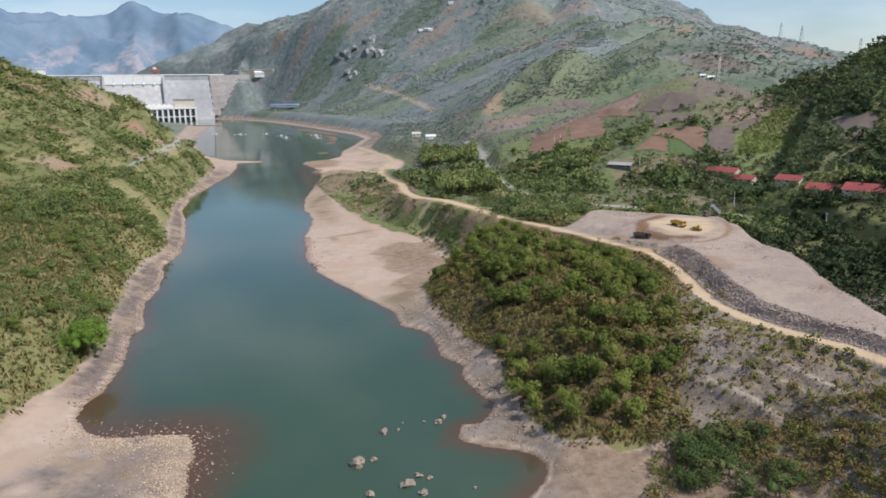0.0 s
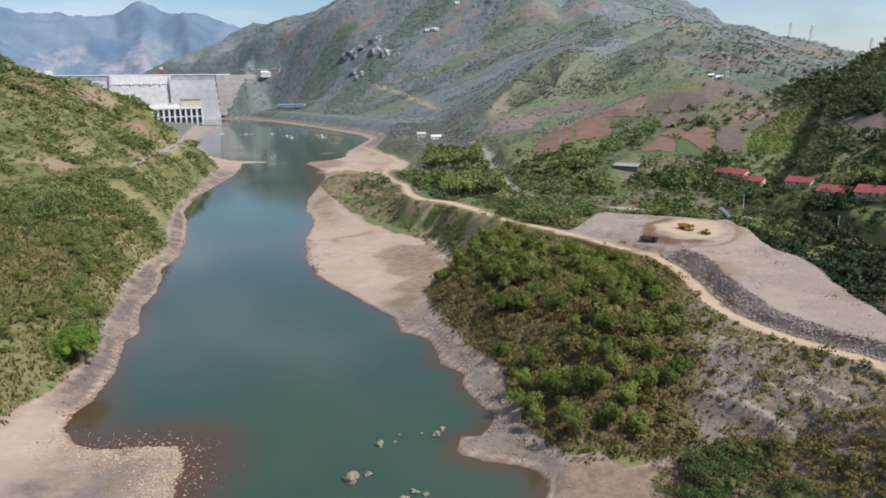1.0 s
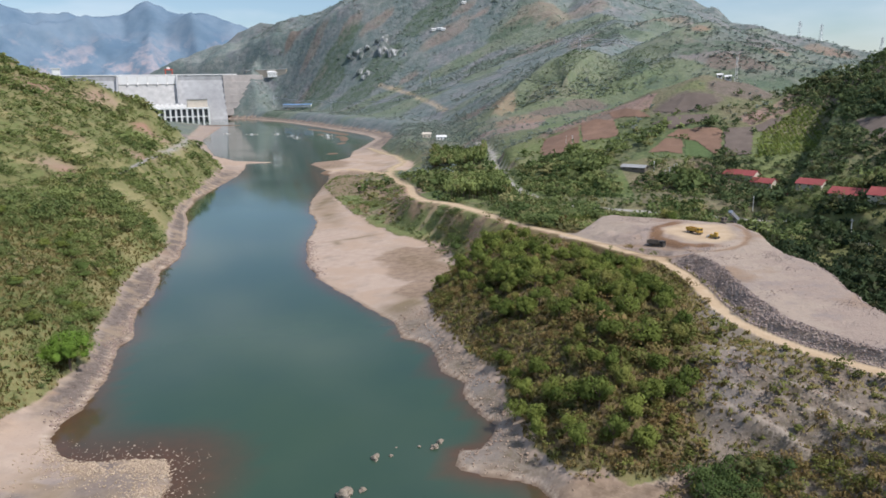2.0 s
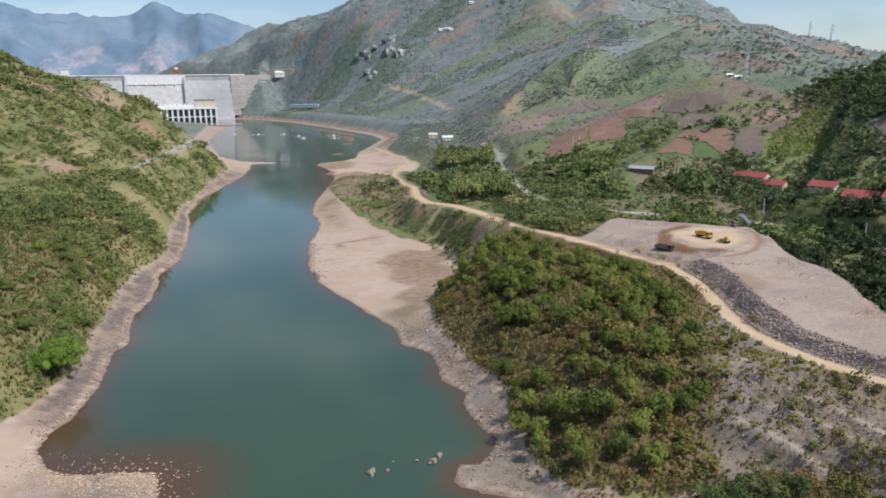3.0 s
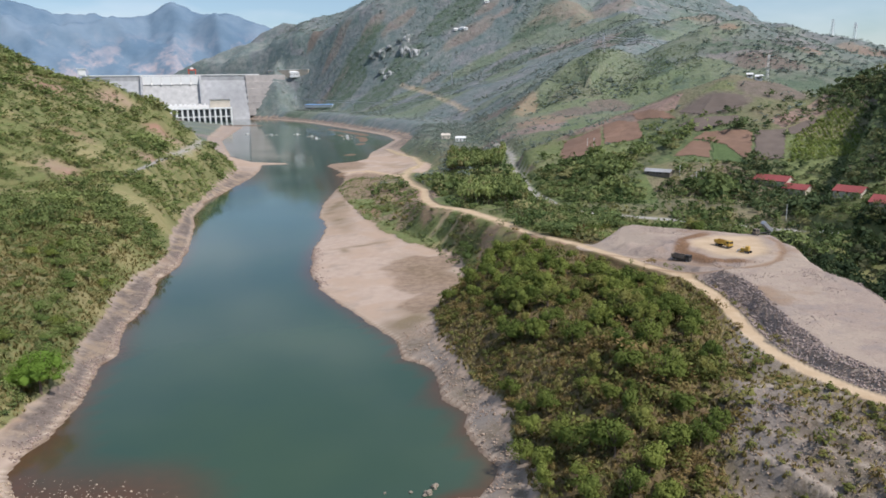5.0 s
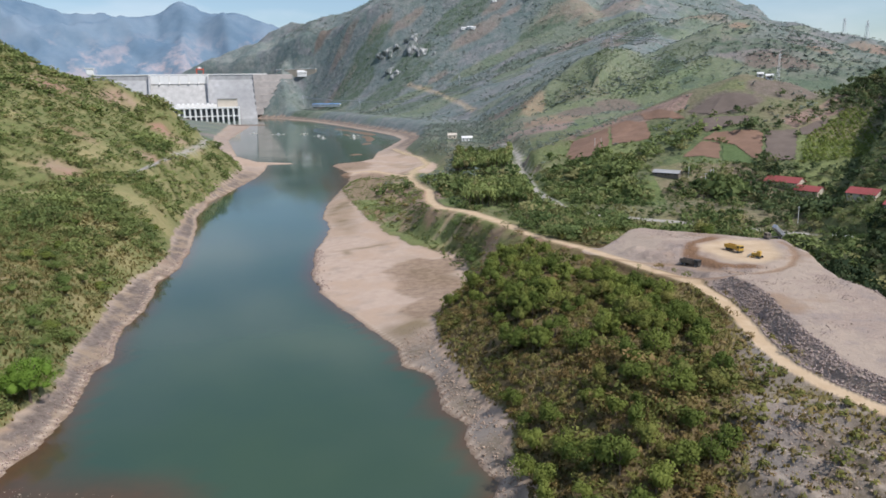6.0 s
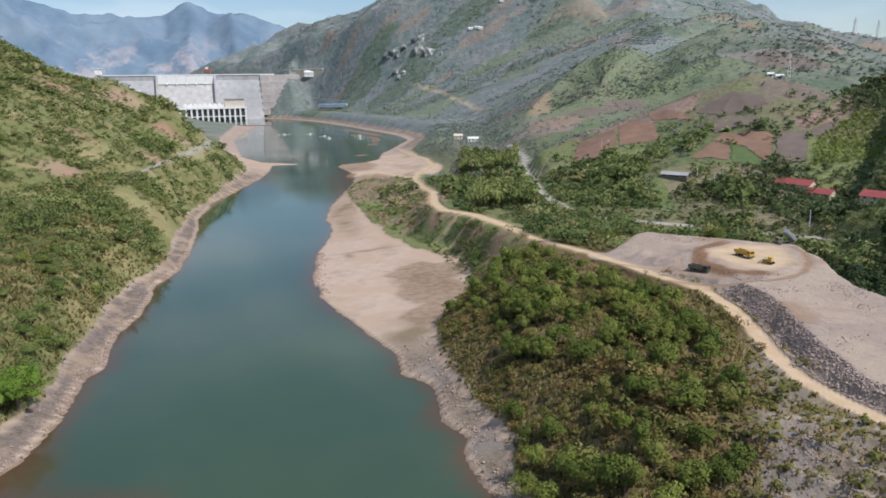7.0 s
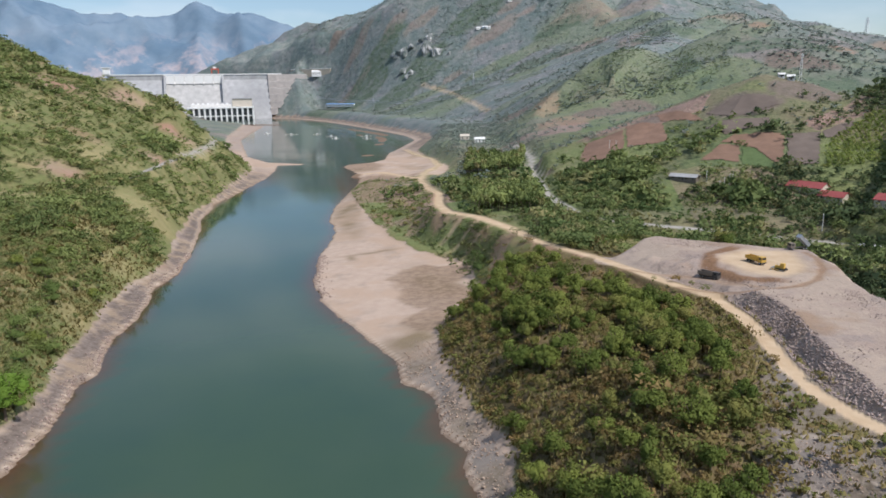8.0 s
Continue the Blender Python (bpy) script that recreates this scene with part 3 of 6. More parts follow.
    fill = np.minimum(fill, 28.4 + 0.26 * np.maximum(to_road - 3, 0) + 9 * smooth(336, 308, y) + 3.5 * smooth(52, 66, x))
    fill = fill + 1.6 * sum(np.exp(-((x - a) ** 2 + (y - b) ** 2) / r ** 2) for a, b, r in ((4, 366, 4), (9, 362, 3), (-3, 374, 3.5), (14, 366, 4), (26, 336, 2.5), (33, 339, 3)))
    steep = smooth(-9.0, 1.0, sp + 1.2 * fbm(x, y, 8, 2, 43))
    z = z * (1 - steep) + fill * steep
    dp = line_distance(PAD + PAD[:1], x, y)[0]
    sd = np.where(inside(PAD, x, y), dp, -dp)
    pad = smooth(-5.5, 0.5, sd + 1.6 * fbm(x, y, 9, 3, 44))
    z = z * (1 - pad) + np.maximum(z + 0.2, 33.3 + 0.2 * fbm(x, y, 9, 2, 45)) * pad
    terrace = smooth(6, 12, db) * smooth(46, 38, db) * smooth(20, 30, x) * smooth(275, 245, y) * right * (1 - steep)
    step = (x * 0.45 + y * 0.89) / 11 + 0.35 * fbm(x, y, 30, 2, 47)
    z = z + terrace * 2.2 * (smooth(0.35, 0.6, step % 1) - (step % 1))
    benches = np.zeros(x.shape)
    for line in BENCHES:
        d, level = line_distance(line, x, y)
        flat = smooth(3.0, 1.0, d)
        z = z * (1 - flat) + (level + 0.5) * flat
        benches = np.maximum(benches, smooth(1.3, 0.5, d + 0.5 * fbm(x, y, 5, 2, 49)))
    # roads
    masks = {}
    for name, line, half in (("dirt", DIRT_ROAD, 2.6 + 1.4 * smooth(410, 480, y)), ("side", SIDE_TRACK, 5.0), ("loop", LOOP_TRACK, 1.2), ("spur", SPUR_TRACK, 1.1), ("left", LEFT_TRACK, 3.3), ("tar", HIGHWAY, 4.2)):
        d, level = line_distance(line, x, y)
        flat = smooth(half + (3.2 + 14 * smooth(370, 430, y) if name == "dirt" else 7), half + 0.6, d) if name not in ("loop", "spur") else smooth(half + 2.5, half, d) * 0.7
        z = z * (1 - flat) + level * flat
        masks[name] = smooth(half + 0.9, half - 0.7, d + 0.5 * fbm(x, y, 6, 2, 51))
    hill_track = smooth(7, 4, line_distance(HILL_TRACK, x, y)[0])
    # covers
    bare_beach = np.where(left | right, 0.0, 1.0)
    soft = smooth(np.where(left, 3.5, np.where(y > 430, 3.0, 5)), np.where(left, 0.5, 1), db + np.where(left, 2, 4) * fbm(x, y, 12, 3, 61))
    sand = np.maximum(bare_beach, soft * 0.9)
    rubble = np.maximum(smooth(-8, -5, sp) * right, 0.55 * terrace * smooth(-0.15, 0.35, fbm(x, y, 26, 3, 63) + 0.35))
    stony = smooth(24, 31, x - 0.10 * (y - 215)) * smooth(305, 280, y) * smooth(-4, -8, sp) * right * smooth(14, 8, x - 60 + 0.2 * (y - 215)) * smooth(-0.5, 0.1, fbm(x, y, 24, 3, 65) + 0.15)
    spit = (1 - np.clip(right + left, 0, 1)) * smooth(-166, -150, x) * smooth(-100, -112, x) * smooth(185, 172, y) * smooth(-0.3, 0.2, fbm(x, y, 14, 3, 66) + 0.3)
    rubble = np.maximum.reduce([rubble, 0.8 * stony, 0.75 * spit, 0.7 * bare_beach * (dr < dl) * smooth(330, 300, y) * smooth(-0.4, 0.2, fbm(x, y, 13, 3, 69) + 0.2)])
    rubble = np.maximum(rubble, np.maximum(bare_beach, soft) * (0.9 * smooth(1050, 1350, y) + 0.8 * (dl < dr) * smooth(185, 200, y) * smooth(560, 480, y) * smooth(1.0, 3.0, ds)))
    near_road = line_distance(DIRT_ROAD, x, y)[0]
    rills = 0.6 * inside(RIVER_SIDE, x, y) * smooth(26, 14, near_road) * smooth(440, 470, y) * smooth(0.17, 0.08, np.abs(((0.87 * y - 0.2 * x) / 13 + 0.35 * fbm(x, y, 30, 2, 54)) % 1 - 0.5)) * smooth(-0.3, 0.1, fbm(x, y, 35, 2, 55))
    ledge = np.maximum(0.12 * benches, rills)
    tracks = benches
    dirt = np.maximum.reduce([ledge, 0.8 * hill_track, masks["dirt"], masks["side"], 0.3 * masks["loop"], 0.3 * masks["spur"], pad * 0.85 * smooth(-2.0, 7.0, sd + 4 * fbm(x, y, 11, 3, 53))])
    earth = np.maximum.reduce([smooth(-6.0, -3.5, sd) * smooth(1.5, -1.0, sd + 2.0 * fbm(x, y, 6, 3, 46)) * smooth(46, 36, x + 0.25 * (y - 365) + 3 * fbm(x, y, 9, 2, 52)), 0.65 * masks["loop"], 0.5 * masks["spur"]])
    film = sum(np.exp(-(((x - a) * math.cos(r) + (y - b) * math.sin(r)) / u) ** 2 - (((y - b) * math.cos(r) - (x - a) * math.sin(r)) / v) ** 2) for a, b, u, v, r in
               ((-92, 335, 14, 16, 0.6), (-98, 322, 10, 8, 0.2), (-176, 477, 17, 2.5, 0.62), (-184, 462, 3, 6, 0.6), (-105, 408, 13, 20, 0.2), (-268, 630, 42, 9, 1.9), (-228, 560, 9, 40, 0.45), (-255, 640, 10, 34, 0.3), (-125, 425, 9, 26, 0.55), (-300, 740, 12, 40, 0.3), (-330, 850, 14, 30, 0.2), (-400, 960, 22, 26, 0.7), (-290, 800, 8, 22, 0.2), (-138, 158, 20, 9, 0.4), (-128, 148, 14, 10, 0.2))) * bare_beach
    film = film + 0.55 * (dl < dr) * smooth(0.8, 2.5, ds) * smooth(185, 205, y) * smooth(900, 600, y) * np.maximum(bare_beach, soft)
    film = film + 0.45 * bare_beach * (dr < dl) * smooth(620, 760, y) * smooth(0.0, 0.3, fbm(x, y, 45, 4, 64))
    film = np.clip(film * (0.75 + 0.6 * fbm(x, y, 12, 3, 67)), 0, 1)
    spots = patches(LEFT_SOIL, x, y) * left
    share = ds / (ds + edge + 0.5)
    rock = (dl < dr) * (1 - left) * smooth(0.8, 2.2, ds) * smooth(178, 196, y) * smooth(1000, 800, y) * (1.05 + 0.7 * fbm(x, y, 20, 3, 73))
    rock = np.maximum(rock, 0.55 * soft * left * smooth(560, 400, y) * (0.6 + 1.2 * fbm(x, y, 16, 3, 74)))
    rock = np.maximum(rock, bare_beach * (dr < dl) * smooth(1150, 1400, y) * smooth(0.3, 0.42, share + 0.1 * fbm(x, y, 60, 3, 75)))
    rock = np.maximum(rock, 0.75 * spit * smooth(0.0, 0.35, fbm(x, y, 22, 3, 80) + 0.2))
    rock = np.clip(rock, 0, 1) * (1 - water)
    shelf = np.clip(smooth(18, 30, x - 0.10 * (y - 215)) * right * smooth(320, 290, y) * smooth(-4, -8, sp), 0, 1)
    shelf = np.maximum(shelf, 0.95 * bare_beach * (dr < dl) * smooth(335, 295, y) * smooth(0.5, 2.5, ds))
    meadow = right * np.maximum.reduce([gentle * smooth(1, 5, db) * smooth(30, 22, db) * smooth(780, 660, y) * (0.75 + 0.5 * fbm(x, y, 22, 3, 76)),
                                        0.9 * smooth(0.02, 0.3, fbm(x, y, 70, 3, 77)) * smooth(420, 470, y) * smooth(1000, 850, y) * smooth(40, 70, db),
                                        0.5 * smooth(20, -25, line_distance(GREEN_HILL + GREEN_HILL[:1], x, y)[0] * np.where(inside(GREEN_HILL, x, y), -1, 1)),
                                        0.4 * smooth(0.05, 0.3, fbm(x, y, 260, 4, 78)) * smooth(1000, 1200, y) * smooth(3100, 2700, y), 0.6 * inside([(112, 686), (172, 731), (182, 680), (100, 575)], x, y)])
    ragged = 0.30 * fbm(x, y, 48, 4, 79)
    plots, fallow, light, wood = [smooth(0.32, 0.46, m + ragged * (m > 0.04)) for m in (patches(RED_PATCHES, x, y), patches(FALLOW_PATCHES, x, y), patches(GREEN_PATCHES, x, y), patches(WOOD_PATCHES, x, y))]
    meadow = np.maximum(meadow, 0.5 * light)
    pale = patches(LEFT_PALE, x, y) * left
    # brown mud; the last three ovals paint shade onto the cove sand
    mud_and_shade = patches([(-255, 710, 34, 60), (-295, 775, 24, 60), (-215, 640, 18, 40)], x, y) * right + patches([(-118, 425, 20, 26), (-108, 395, 16, 30), (-96, 352, 11, 20), (-330, 860, 40, 40), (-420, 1000, 40, 60), (14, 168, 34, 22), (-8, 172, 18, 10), (30, 172, 26, 16)], x, y) * np.maximum(bare_beach, soft)
    mud_and_shade = smooth(0.30, 0.42, mud_and_shade + 0.35 * fbm(x, y, 17, 4, 84) * (mud_and_shade > 0.03))
    return dict(rock=rock, shelf=shelf, meadow=np.clip(meadow, 0, 1), plots=plots * right, fallow=fallow * right, wood=wood * right, tracks=tracks, mud_and_shade=mud_and_shade, pale=np.clip(1.5 * pale * (0.9 + fbm(x, y, 20, 3, 70)), 0, 1), flank=smooth(0.05, 0.4, fill - z) * (sp > -10) * (sp < 9), film=film, spots=np.clip(1.4 * spots * (0.8 + fbm(x, y, 15, 3, 68)), 0, 1), z=z, ds=ds, water=water, db=db, df=df, left=left, right=right, sand=sand * (1 - masks["dirt"]), rubble=rubble, dirt=dirt, earth=earth,
                tar=np.maximum(masks["tar"], masks["left"]), hills=hills, sp=sp, road=np.maximum.reduce([masks["dirt"], masks["side"], masks["tar"], masks["left"]]), terrace=terrace, pad=pad)


def ground_z(x, y):
    return float(land(np.array([float(x)]), np.array([float(y)]))["z"][0])


# ---- building helpers ----
def array_mesh(name, verts, faces, material, attributes=(), shade=False):
    """A mesh from arrays of vertices and of triangles or quads, with point attributes."""
    me = bpy.data.meshes.new(name)
    verts, faces = np.asarray(verts, np.float32), np.asarray(faces, np.int32)
    count, corners = faces.shape
    me.vertices.add(len(verts))
    me.vertices.foreach_set("co", verts.ravel())
    me.loops.add(count * corners)
    me.loops.foreach_set("vertex_index", faces.ravel())
    me.polygons.add(count)
    me.polygons.foreach_set("loop_start", np.arange(count, dtype=np.int32) * corners)
    if shade:
        me.polygons.foreach_set("use_smooth", np.ones(count, bool))
    for key, kind, values in attributes:
        a = me.attributes.new(key, kind, "POINT")
        values = np.asarray(values, np.float32)
        if kind == "FLOAT_COLOR":
            a.data.foreach_set("color", np.concatenate([values, np.ones((len(values), 1), np.float32)], 1).ravel())
        else:
            a.data.foreach_set("value", values.ravel())
    me.materials.append(material)
    me.update(calc_edges=True)
    return me


def nested_grid(levels):
    """Plan points and quads of one sheet with finer cells inside; each level: step, x0, x1, y0, y1, from coarse to fine."""
    points, quads, borders, start = [], [], [], 0
    for k, (step, x0, x1, y0, y1) in enumerate(levels):
        xs, ys = np.arange(x0, x1 + 0.5 * step, step), np.arange(y0, y1 + 0.5 * step, step)
        X, Y = np.meshgrid(xs, ys)
        nx, ny = len(xs), len(ys)
        i = np.arange((nx - 1) * (ny - 1))
        a = start + (i // (nx - 1)) * nx + i % (nx - 1)
        q = np.stack([a, a + 1, a + 1 + nx, a + nx], 1)
        if k + 1 < len(levels):
            _, u0, u1, v0, v1 = levels[k + 1]
            cx, cy = X[:-1, :-1].ravel() + step / 2, Y[:-1, :-1].ravel() + step / 2
            q = q[~((cx > u0) & (cx < u1) & (cy > v0) & (cy < v1))]
        if k:
            coarse = levels[k - 1][0]
            edge = (X == xs[0]) | (X == xs[-1]) | (Y == ys[0]) | (Y == ys[-1])
            borders.append((start + np.flatnonzero(edge.ravel()), coarse, levels[k]))
        points.append(np.stack([X.ravel(), Y.ravel()], 1))
        quads.append(q)
        start += nx * ny
    return np.concatenate(points), np.concatenate(quads), borders


def part(name, bm, material, parent, label=""):
    """Links a bmesh as one mesh object under a thing."""
    me = bpy.data.meshes.new(name)
    bm.to_mesh(me)
    bm.free()
    me.materials.append(material)
    ob = new(name, me)
    ob.parent = parent
    return tagged(ob, label)


def box(bm, x0, x1, y0, y1, z0, z1, bevel=0.0):
    made = bmesh.ops.create_cube(bm, size=1, matrix=Matrix.Translation(((x0 + x1) / 2, (y0 + y1) / 2, (z0 + z1) / 2)) @ Matrix.Diagonal((x1 - x0, y1 - y0, z1 - z0, 1)))
    if bevel:
        edges = list({e for v in made["verts"] for e in v.link_edges})
        bmesh.ops.bevel(bm, geom=edges, offset=bevel, segments=1, affect="EDGES")
    return bm


def rod(bm, a, b, r0, r1=None, sides=6):
    a, b = Vector(a), Vector(b)
    way = b - a
    turn = way.to_track_quat("Z", "Y").to_matrix().to_4x4()
    bmesh.ops.create_cone(bm, cap_ends=True, segments=sides, radius1=r0, radius2=r0 if r1 is None else r1, depth=way.length, matrix=Matrix.Translation((a + b) / 2) @ turn)
    return bm


def prism(bm, outline, depth0, depth1, matrix=Matrix()):
    """A side outline (y, z) pulled along x."""
    rows = [[bm.verts.new(matrix @ Vector((d, u, v))) for u, v in outline] for d in (depth0, depth1)]
    n = len(outline)
    for i in range(n):
        bm.faces.new([rows[0][i], rows[0][(i + 1) % n], rows[1][(i + 1) % n], rows[1][i]])
    bm.faces.new(rows[0][::-1])
    bm.faces.new(rows[1])
    bmesh.ops.recalc_face_normals(bm, faces=bm.faces)
    return bm


def thing(name, m, label, category, group=""):
    ob = new(name)
    ob.empty_display_size = 0.5
    ob.matrix_basis = m
    return tagged(ob, label, category, group)


# ---- ground ----
FAR_X0, FAR_X1, FAR_Y0, FAR_Y1 = -4608, 3456, -1512, 4896
LEVELS = [(36, FAR_X0, FAR_X1, FAR_Y0, FAR_Y1), (12, -2304, 720, 0, 3744), (6, -1008, 432, 36, 1620), (2, -468, 180, 108, 684), (1, -24, 124, 150, 412)]
plan, cells, borders = nested_grid(LEVELS)
cover = land(plan[:, 0], plan[:, 1])
for index, coarse, (step, x0, x1, y0, y1) in borders:
    bx, by = plan[index, 0], plan[index, 1]
    along_y = (bx == x0) | (bx == x1)
    lo_x, lo_y = np.where(along_y, bx, np.floor(bx / coarse) * coarse), np.where(along_y, np.floor(by / coarse) * coarse, by)
    hi_x, hi_y = np.where(along_y, bx, lo_x + coarse), np.where(along_y, lo_y + coarse, by)
    s = np.where(along_y, (by - lo_y) / coarse, (bx - lo_x) / coarse)
    cover["z"][index] = land(lo_x, lo_y)["z"] * (1 - s) + land(hi_x, hi_y)["z"] * s
px, py = plan[:, 0], plan[:, 1]
scrub = np.clip(np.maximum(smooth(410, 560, py) * smooth(20, 40, cover["db"]) * cover["right"], smooth(900, 1200, py)), 0, 1)
soil = np.maximum.reduce([cover["spots"], cover["plots"] * np.interp(py, [1600, 2400], [0.62, 0.42]), 0.45 * smooth(0.34, 0.5, fbm(px, py, 60, 4, 71) - 0.05) * cover["left"] * smooth(10, 30, cover["db"]), 0.8 * inside(RIVER_SIDE, px, py) * smooth(0.0, 0.35, fbm(px * 0.9 + py * 0.44, (py * 0.9 - px * 0.44) * 0.4, 9, 3, 83) + 0.35 * smooth(16, 5, line_distance(DIRT_ROAD, px, py)[0]))])
brush = cover["right"] * smooth(0, 6, cover["db"]) * smooth(34, 26, px - 0.10 * (py - 215)) * smooth(420, 400, py)
# the painted haze strengthens with y, that is with distance
haze = 0.3 * smooth(700, 1100, py) * cover["right"] + 0.65 * smooth(1000, 1800, py)
wet = np.where(cover["water"], 1.0, smooth(1.2, 0.2, cover["ds"])) * 0.8
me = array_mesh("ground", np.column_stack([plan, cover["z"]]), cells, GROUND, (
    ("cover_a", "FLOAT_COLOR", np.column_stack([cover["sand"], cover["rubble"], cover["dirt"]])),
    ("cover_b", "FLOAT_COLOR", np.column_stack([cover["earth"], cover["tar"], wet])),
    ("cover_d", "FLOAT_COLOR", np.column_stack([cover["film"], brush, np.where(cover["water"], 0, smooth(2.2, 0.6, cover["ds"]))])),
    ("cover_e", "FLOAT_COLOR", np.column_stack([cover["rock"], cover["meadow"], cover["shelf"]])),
    ("cover_g", "FLOAT_COLOR", np.column_stack([cover["tracks"], cover["mud_and_shade"], cover["mud_and_shade"] * 0])),
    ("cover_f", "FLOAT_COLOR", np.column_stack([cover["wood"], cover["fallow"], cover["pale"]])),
    ("cover_c", "FLOAT_COLOR", np.column_stack([scrub, soil, haze]))), True)
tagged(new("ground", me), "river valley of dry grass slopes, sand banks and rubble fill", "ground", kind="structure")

# ---- river ----
wp, wc, _ = nested_grid([(48, -2544, 240, -1200, 3120), (6, -672, 96, 96, 1152)])
near = land(wp[:, 0], wp[:, 1])
depth = np.where(near["water"], near["ds"], 0)
reach = 4 + 40 * np.exp(-((wp[:, 0] + 125) ** 2 + (wp[:, 1] - 172) ** 2) / 1100) + 38 * np.exp(-((wp[:, 0] + 380) ** 2 + (wp[:, 1] - 850) ** 2) / 9000) + 10 * np.exp(-((wp[:, 0] + 165) ** 2 + (wp[:, 1] - 188) ** 2) / 200) + 6 * np.clip(fbm(wp[:, 0], wp[:, 1], 60, 3, 81) + 0.3, 0, 1)
shallow = np.clip(1 - depth / reach, 0, 1) ** 0.9
me = array_mesh("water", np.column_stack([wp, np.zeros(len(wp))]), wc, RIVER, (("shallow", "FLOAT", shallow),), True)
tagged(new("water", me), "calm teal river water with brownish shallows along its banks", "water", kind="structure")

# ---- far mountains ----
FAR_CREST = [(-4900, 2700, 760), (-3700, 3180, 720), (-3330, 3380, 640), (-3160, 3500, 575), (-3040, 3585, 585), (-2940, 3650, 560), (-2800, 3770, 580), (-2690, 3860, 668), (-2600, 3910, 604), (-2480, 3960, 585), (-2380, 3990, 590), (-2250, 4020, 540), (-2100, 4080, 480), (-1700, 4150, 470), (-1300, 4200, 460)]
fp, fc, _ = nested_grid([(20, -5000, -1100, 2400, 4700)])
fd, ft = line_distance(FAR_CREST, fp[:, 0], fp[:, 1])
fz = ft - 0.75 * fd + np.clip(fd / 150, 0, 1) * 165 * (fbm(fp[:, 0], fp[:, 1], 520, 5, 91, True) - 0.25) + 12 * fbm(fp[:, 0], fp[:, 1], 60, 3, 95)
fz = np.where(fd < 900, fz, -40) - 6
keep = (fz[fc].max(1) > 60)
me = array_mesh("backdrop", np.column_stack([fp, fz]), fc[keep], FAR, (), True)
tagged(new("backdrop", me), "distant mountain range coloured blue as by haze, with pale bare slopes", "mountains", kind="structure")


# ---- plants ----
def ball(rng):
    """A lumpy ball of 20 triangles."""
    bm = bmesh.new()
    bmesh.ops.create_icosphere(bm, subdivisions=1, radius=1.0)
    tris = np.array([[tuple(v.co) for v in f.verts] for f in bm.faces])
    bm.free()
    off = rng.uniform(0, 6, 3)
    return tris * (1 + 0.22 * np.sin(tris @ np.array([2.7, 3.1, 2.3]) + off[0]) + 0.14 * np.sin(tris @ np.array([-4.1, 3.7, 4.6]) + off[1]))[:, :, None]


def crown_template(rng, leaves, lumps, size, flat=0.75, up=0.0, cores=0, fat=1.0):
    """Leaf sprays, as triangles, over the shells of a few lumps: (n, 3, 3), for a plant about 1 wide with its foot at 0."""
    centres = np.column_stack([rng.uniform(-0.36, 0.36, (lumps, 2)), rng.uniform(0.2, 0.66, lumps)])
    radii = fat * rng.uniform(0.13, 0.33, lumps)
    pick = rng.integers(0, lumps, leaves)
    way = rng.normal(size=(leaves, 3))
    way /= np.linalg.norm(way, axis=1)[:, None]
    way[:, 2] = np.where(way[:, 2] < -0.35, -way[:, 2], way[:, 2])
    at = centres[pick] + way * (radii[pick] * rng.uniform(0.5, 1.28, leaves))[:, None] * np.array([1, 1, flat])
    at[:, 2] = np.maximum(at[:, 2], 0.02) + up
    normal = way + rng.normal(scale=0.65, size=(leaves, 3))
    normal /= np.linalg.norm(normal, axis=1)[:, None]
    side = np.cross(normal, rng.normal(size=(leaves, 3)))
    side /= np.linalg.norm(side, axis=1)[:, None]
    other = np.cross(normal, side)
    s = (size * rng.uniform(0.6, 1.4, leaves))[:, None]
    a, b = side * s, other * s * rng.uniform(0.5, 0.9, (leaves, 1))
    sprays = np.stack([at - a - b * 0.6, at + b * 1.3, at + a - b * 0.5], 1)
    out = at - np.array([0, 0, 0.25 + up])
    out = way + 0.8 * out / np.linalg.norm(out, axis=1)[:, None] + np.array([0, 0, 0.35])
    outs = [np.repeat(out[:, None, :], 3, 1)]
    if cores:
        for k in range(cores):
            lump = ball(rng)
            sprays = np.concatenate([sprays, centres[k] + lump * radii[k] * 0.8 * np.array([1, 1, flat]) + np.array([0, 0, up])])
            outs.append(lump + np.array([0, 0, 0.3]))
    return np.concatenate([sprays, facing(sprays, np.concatenate(outs))], 2)


def facing(tris, out):
    """Corner normals that follow the rounding of a clump more than the single leaf."""
    flat = np.cross(tris[:, 1] - tris[:, 0], tris[:, 2] - tris[:, 0])
    flat /= np.maximum(np.linalg.norm(flat, axis=1), 1e-9)[:, None]
    out = out / np.maximum(np.linalg.norm(out, axis=2), 1e-9)[:, :, None]
    flat = flat[:, None, :] * np.sign(np.sum(flat[:, None, :] * out, 2, keepdims=True) + 1e-6)
    n = out + 0.9 * flat
    return n / np.linalg.norm(n, axis=2)[:, :, None]


def leafy_mesh(name, tris, normals, material, attributes=()):
    """Loose triangles, each wound towards its own normals, which it keeps."""
    flat = np.cross(tris[:, 1] - tris[:, 0], tris[:, 2] - tris[:, 0])
    turned = np.sum(flat * normals.mean(1), 1) < 0
    tris[turned], normals[turned] = tris[turned][:, ::-1], normals[turned][:, ::-1]
    me = array_mesh(name, tris.reshape(-1, 3), np.arange(len(tris) * 3).reshape(-1, 3), material, attributes, True)
    me.normals_split_custom_set_from_vertices(normals.reshape(-1, 3).astype(np.float32))
    return me


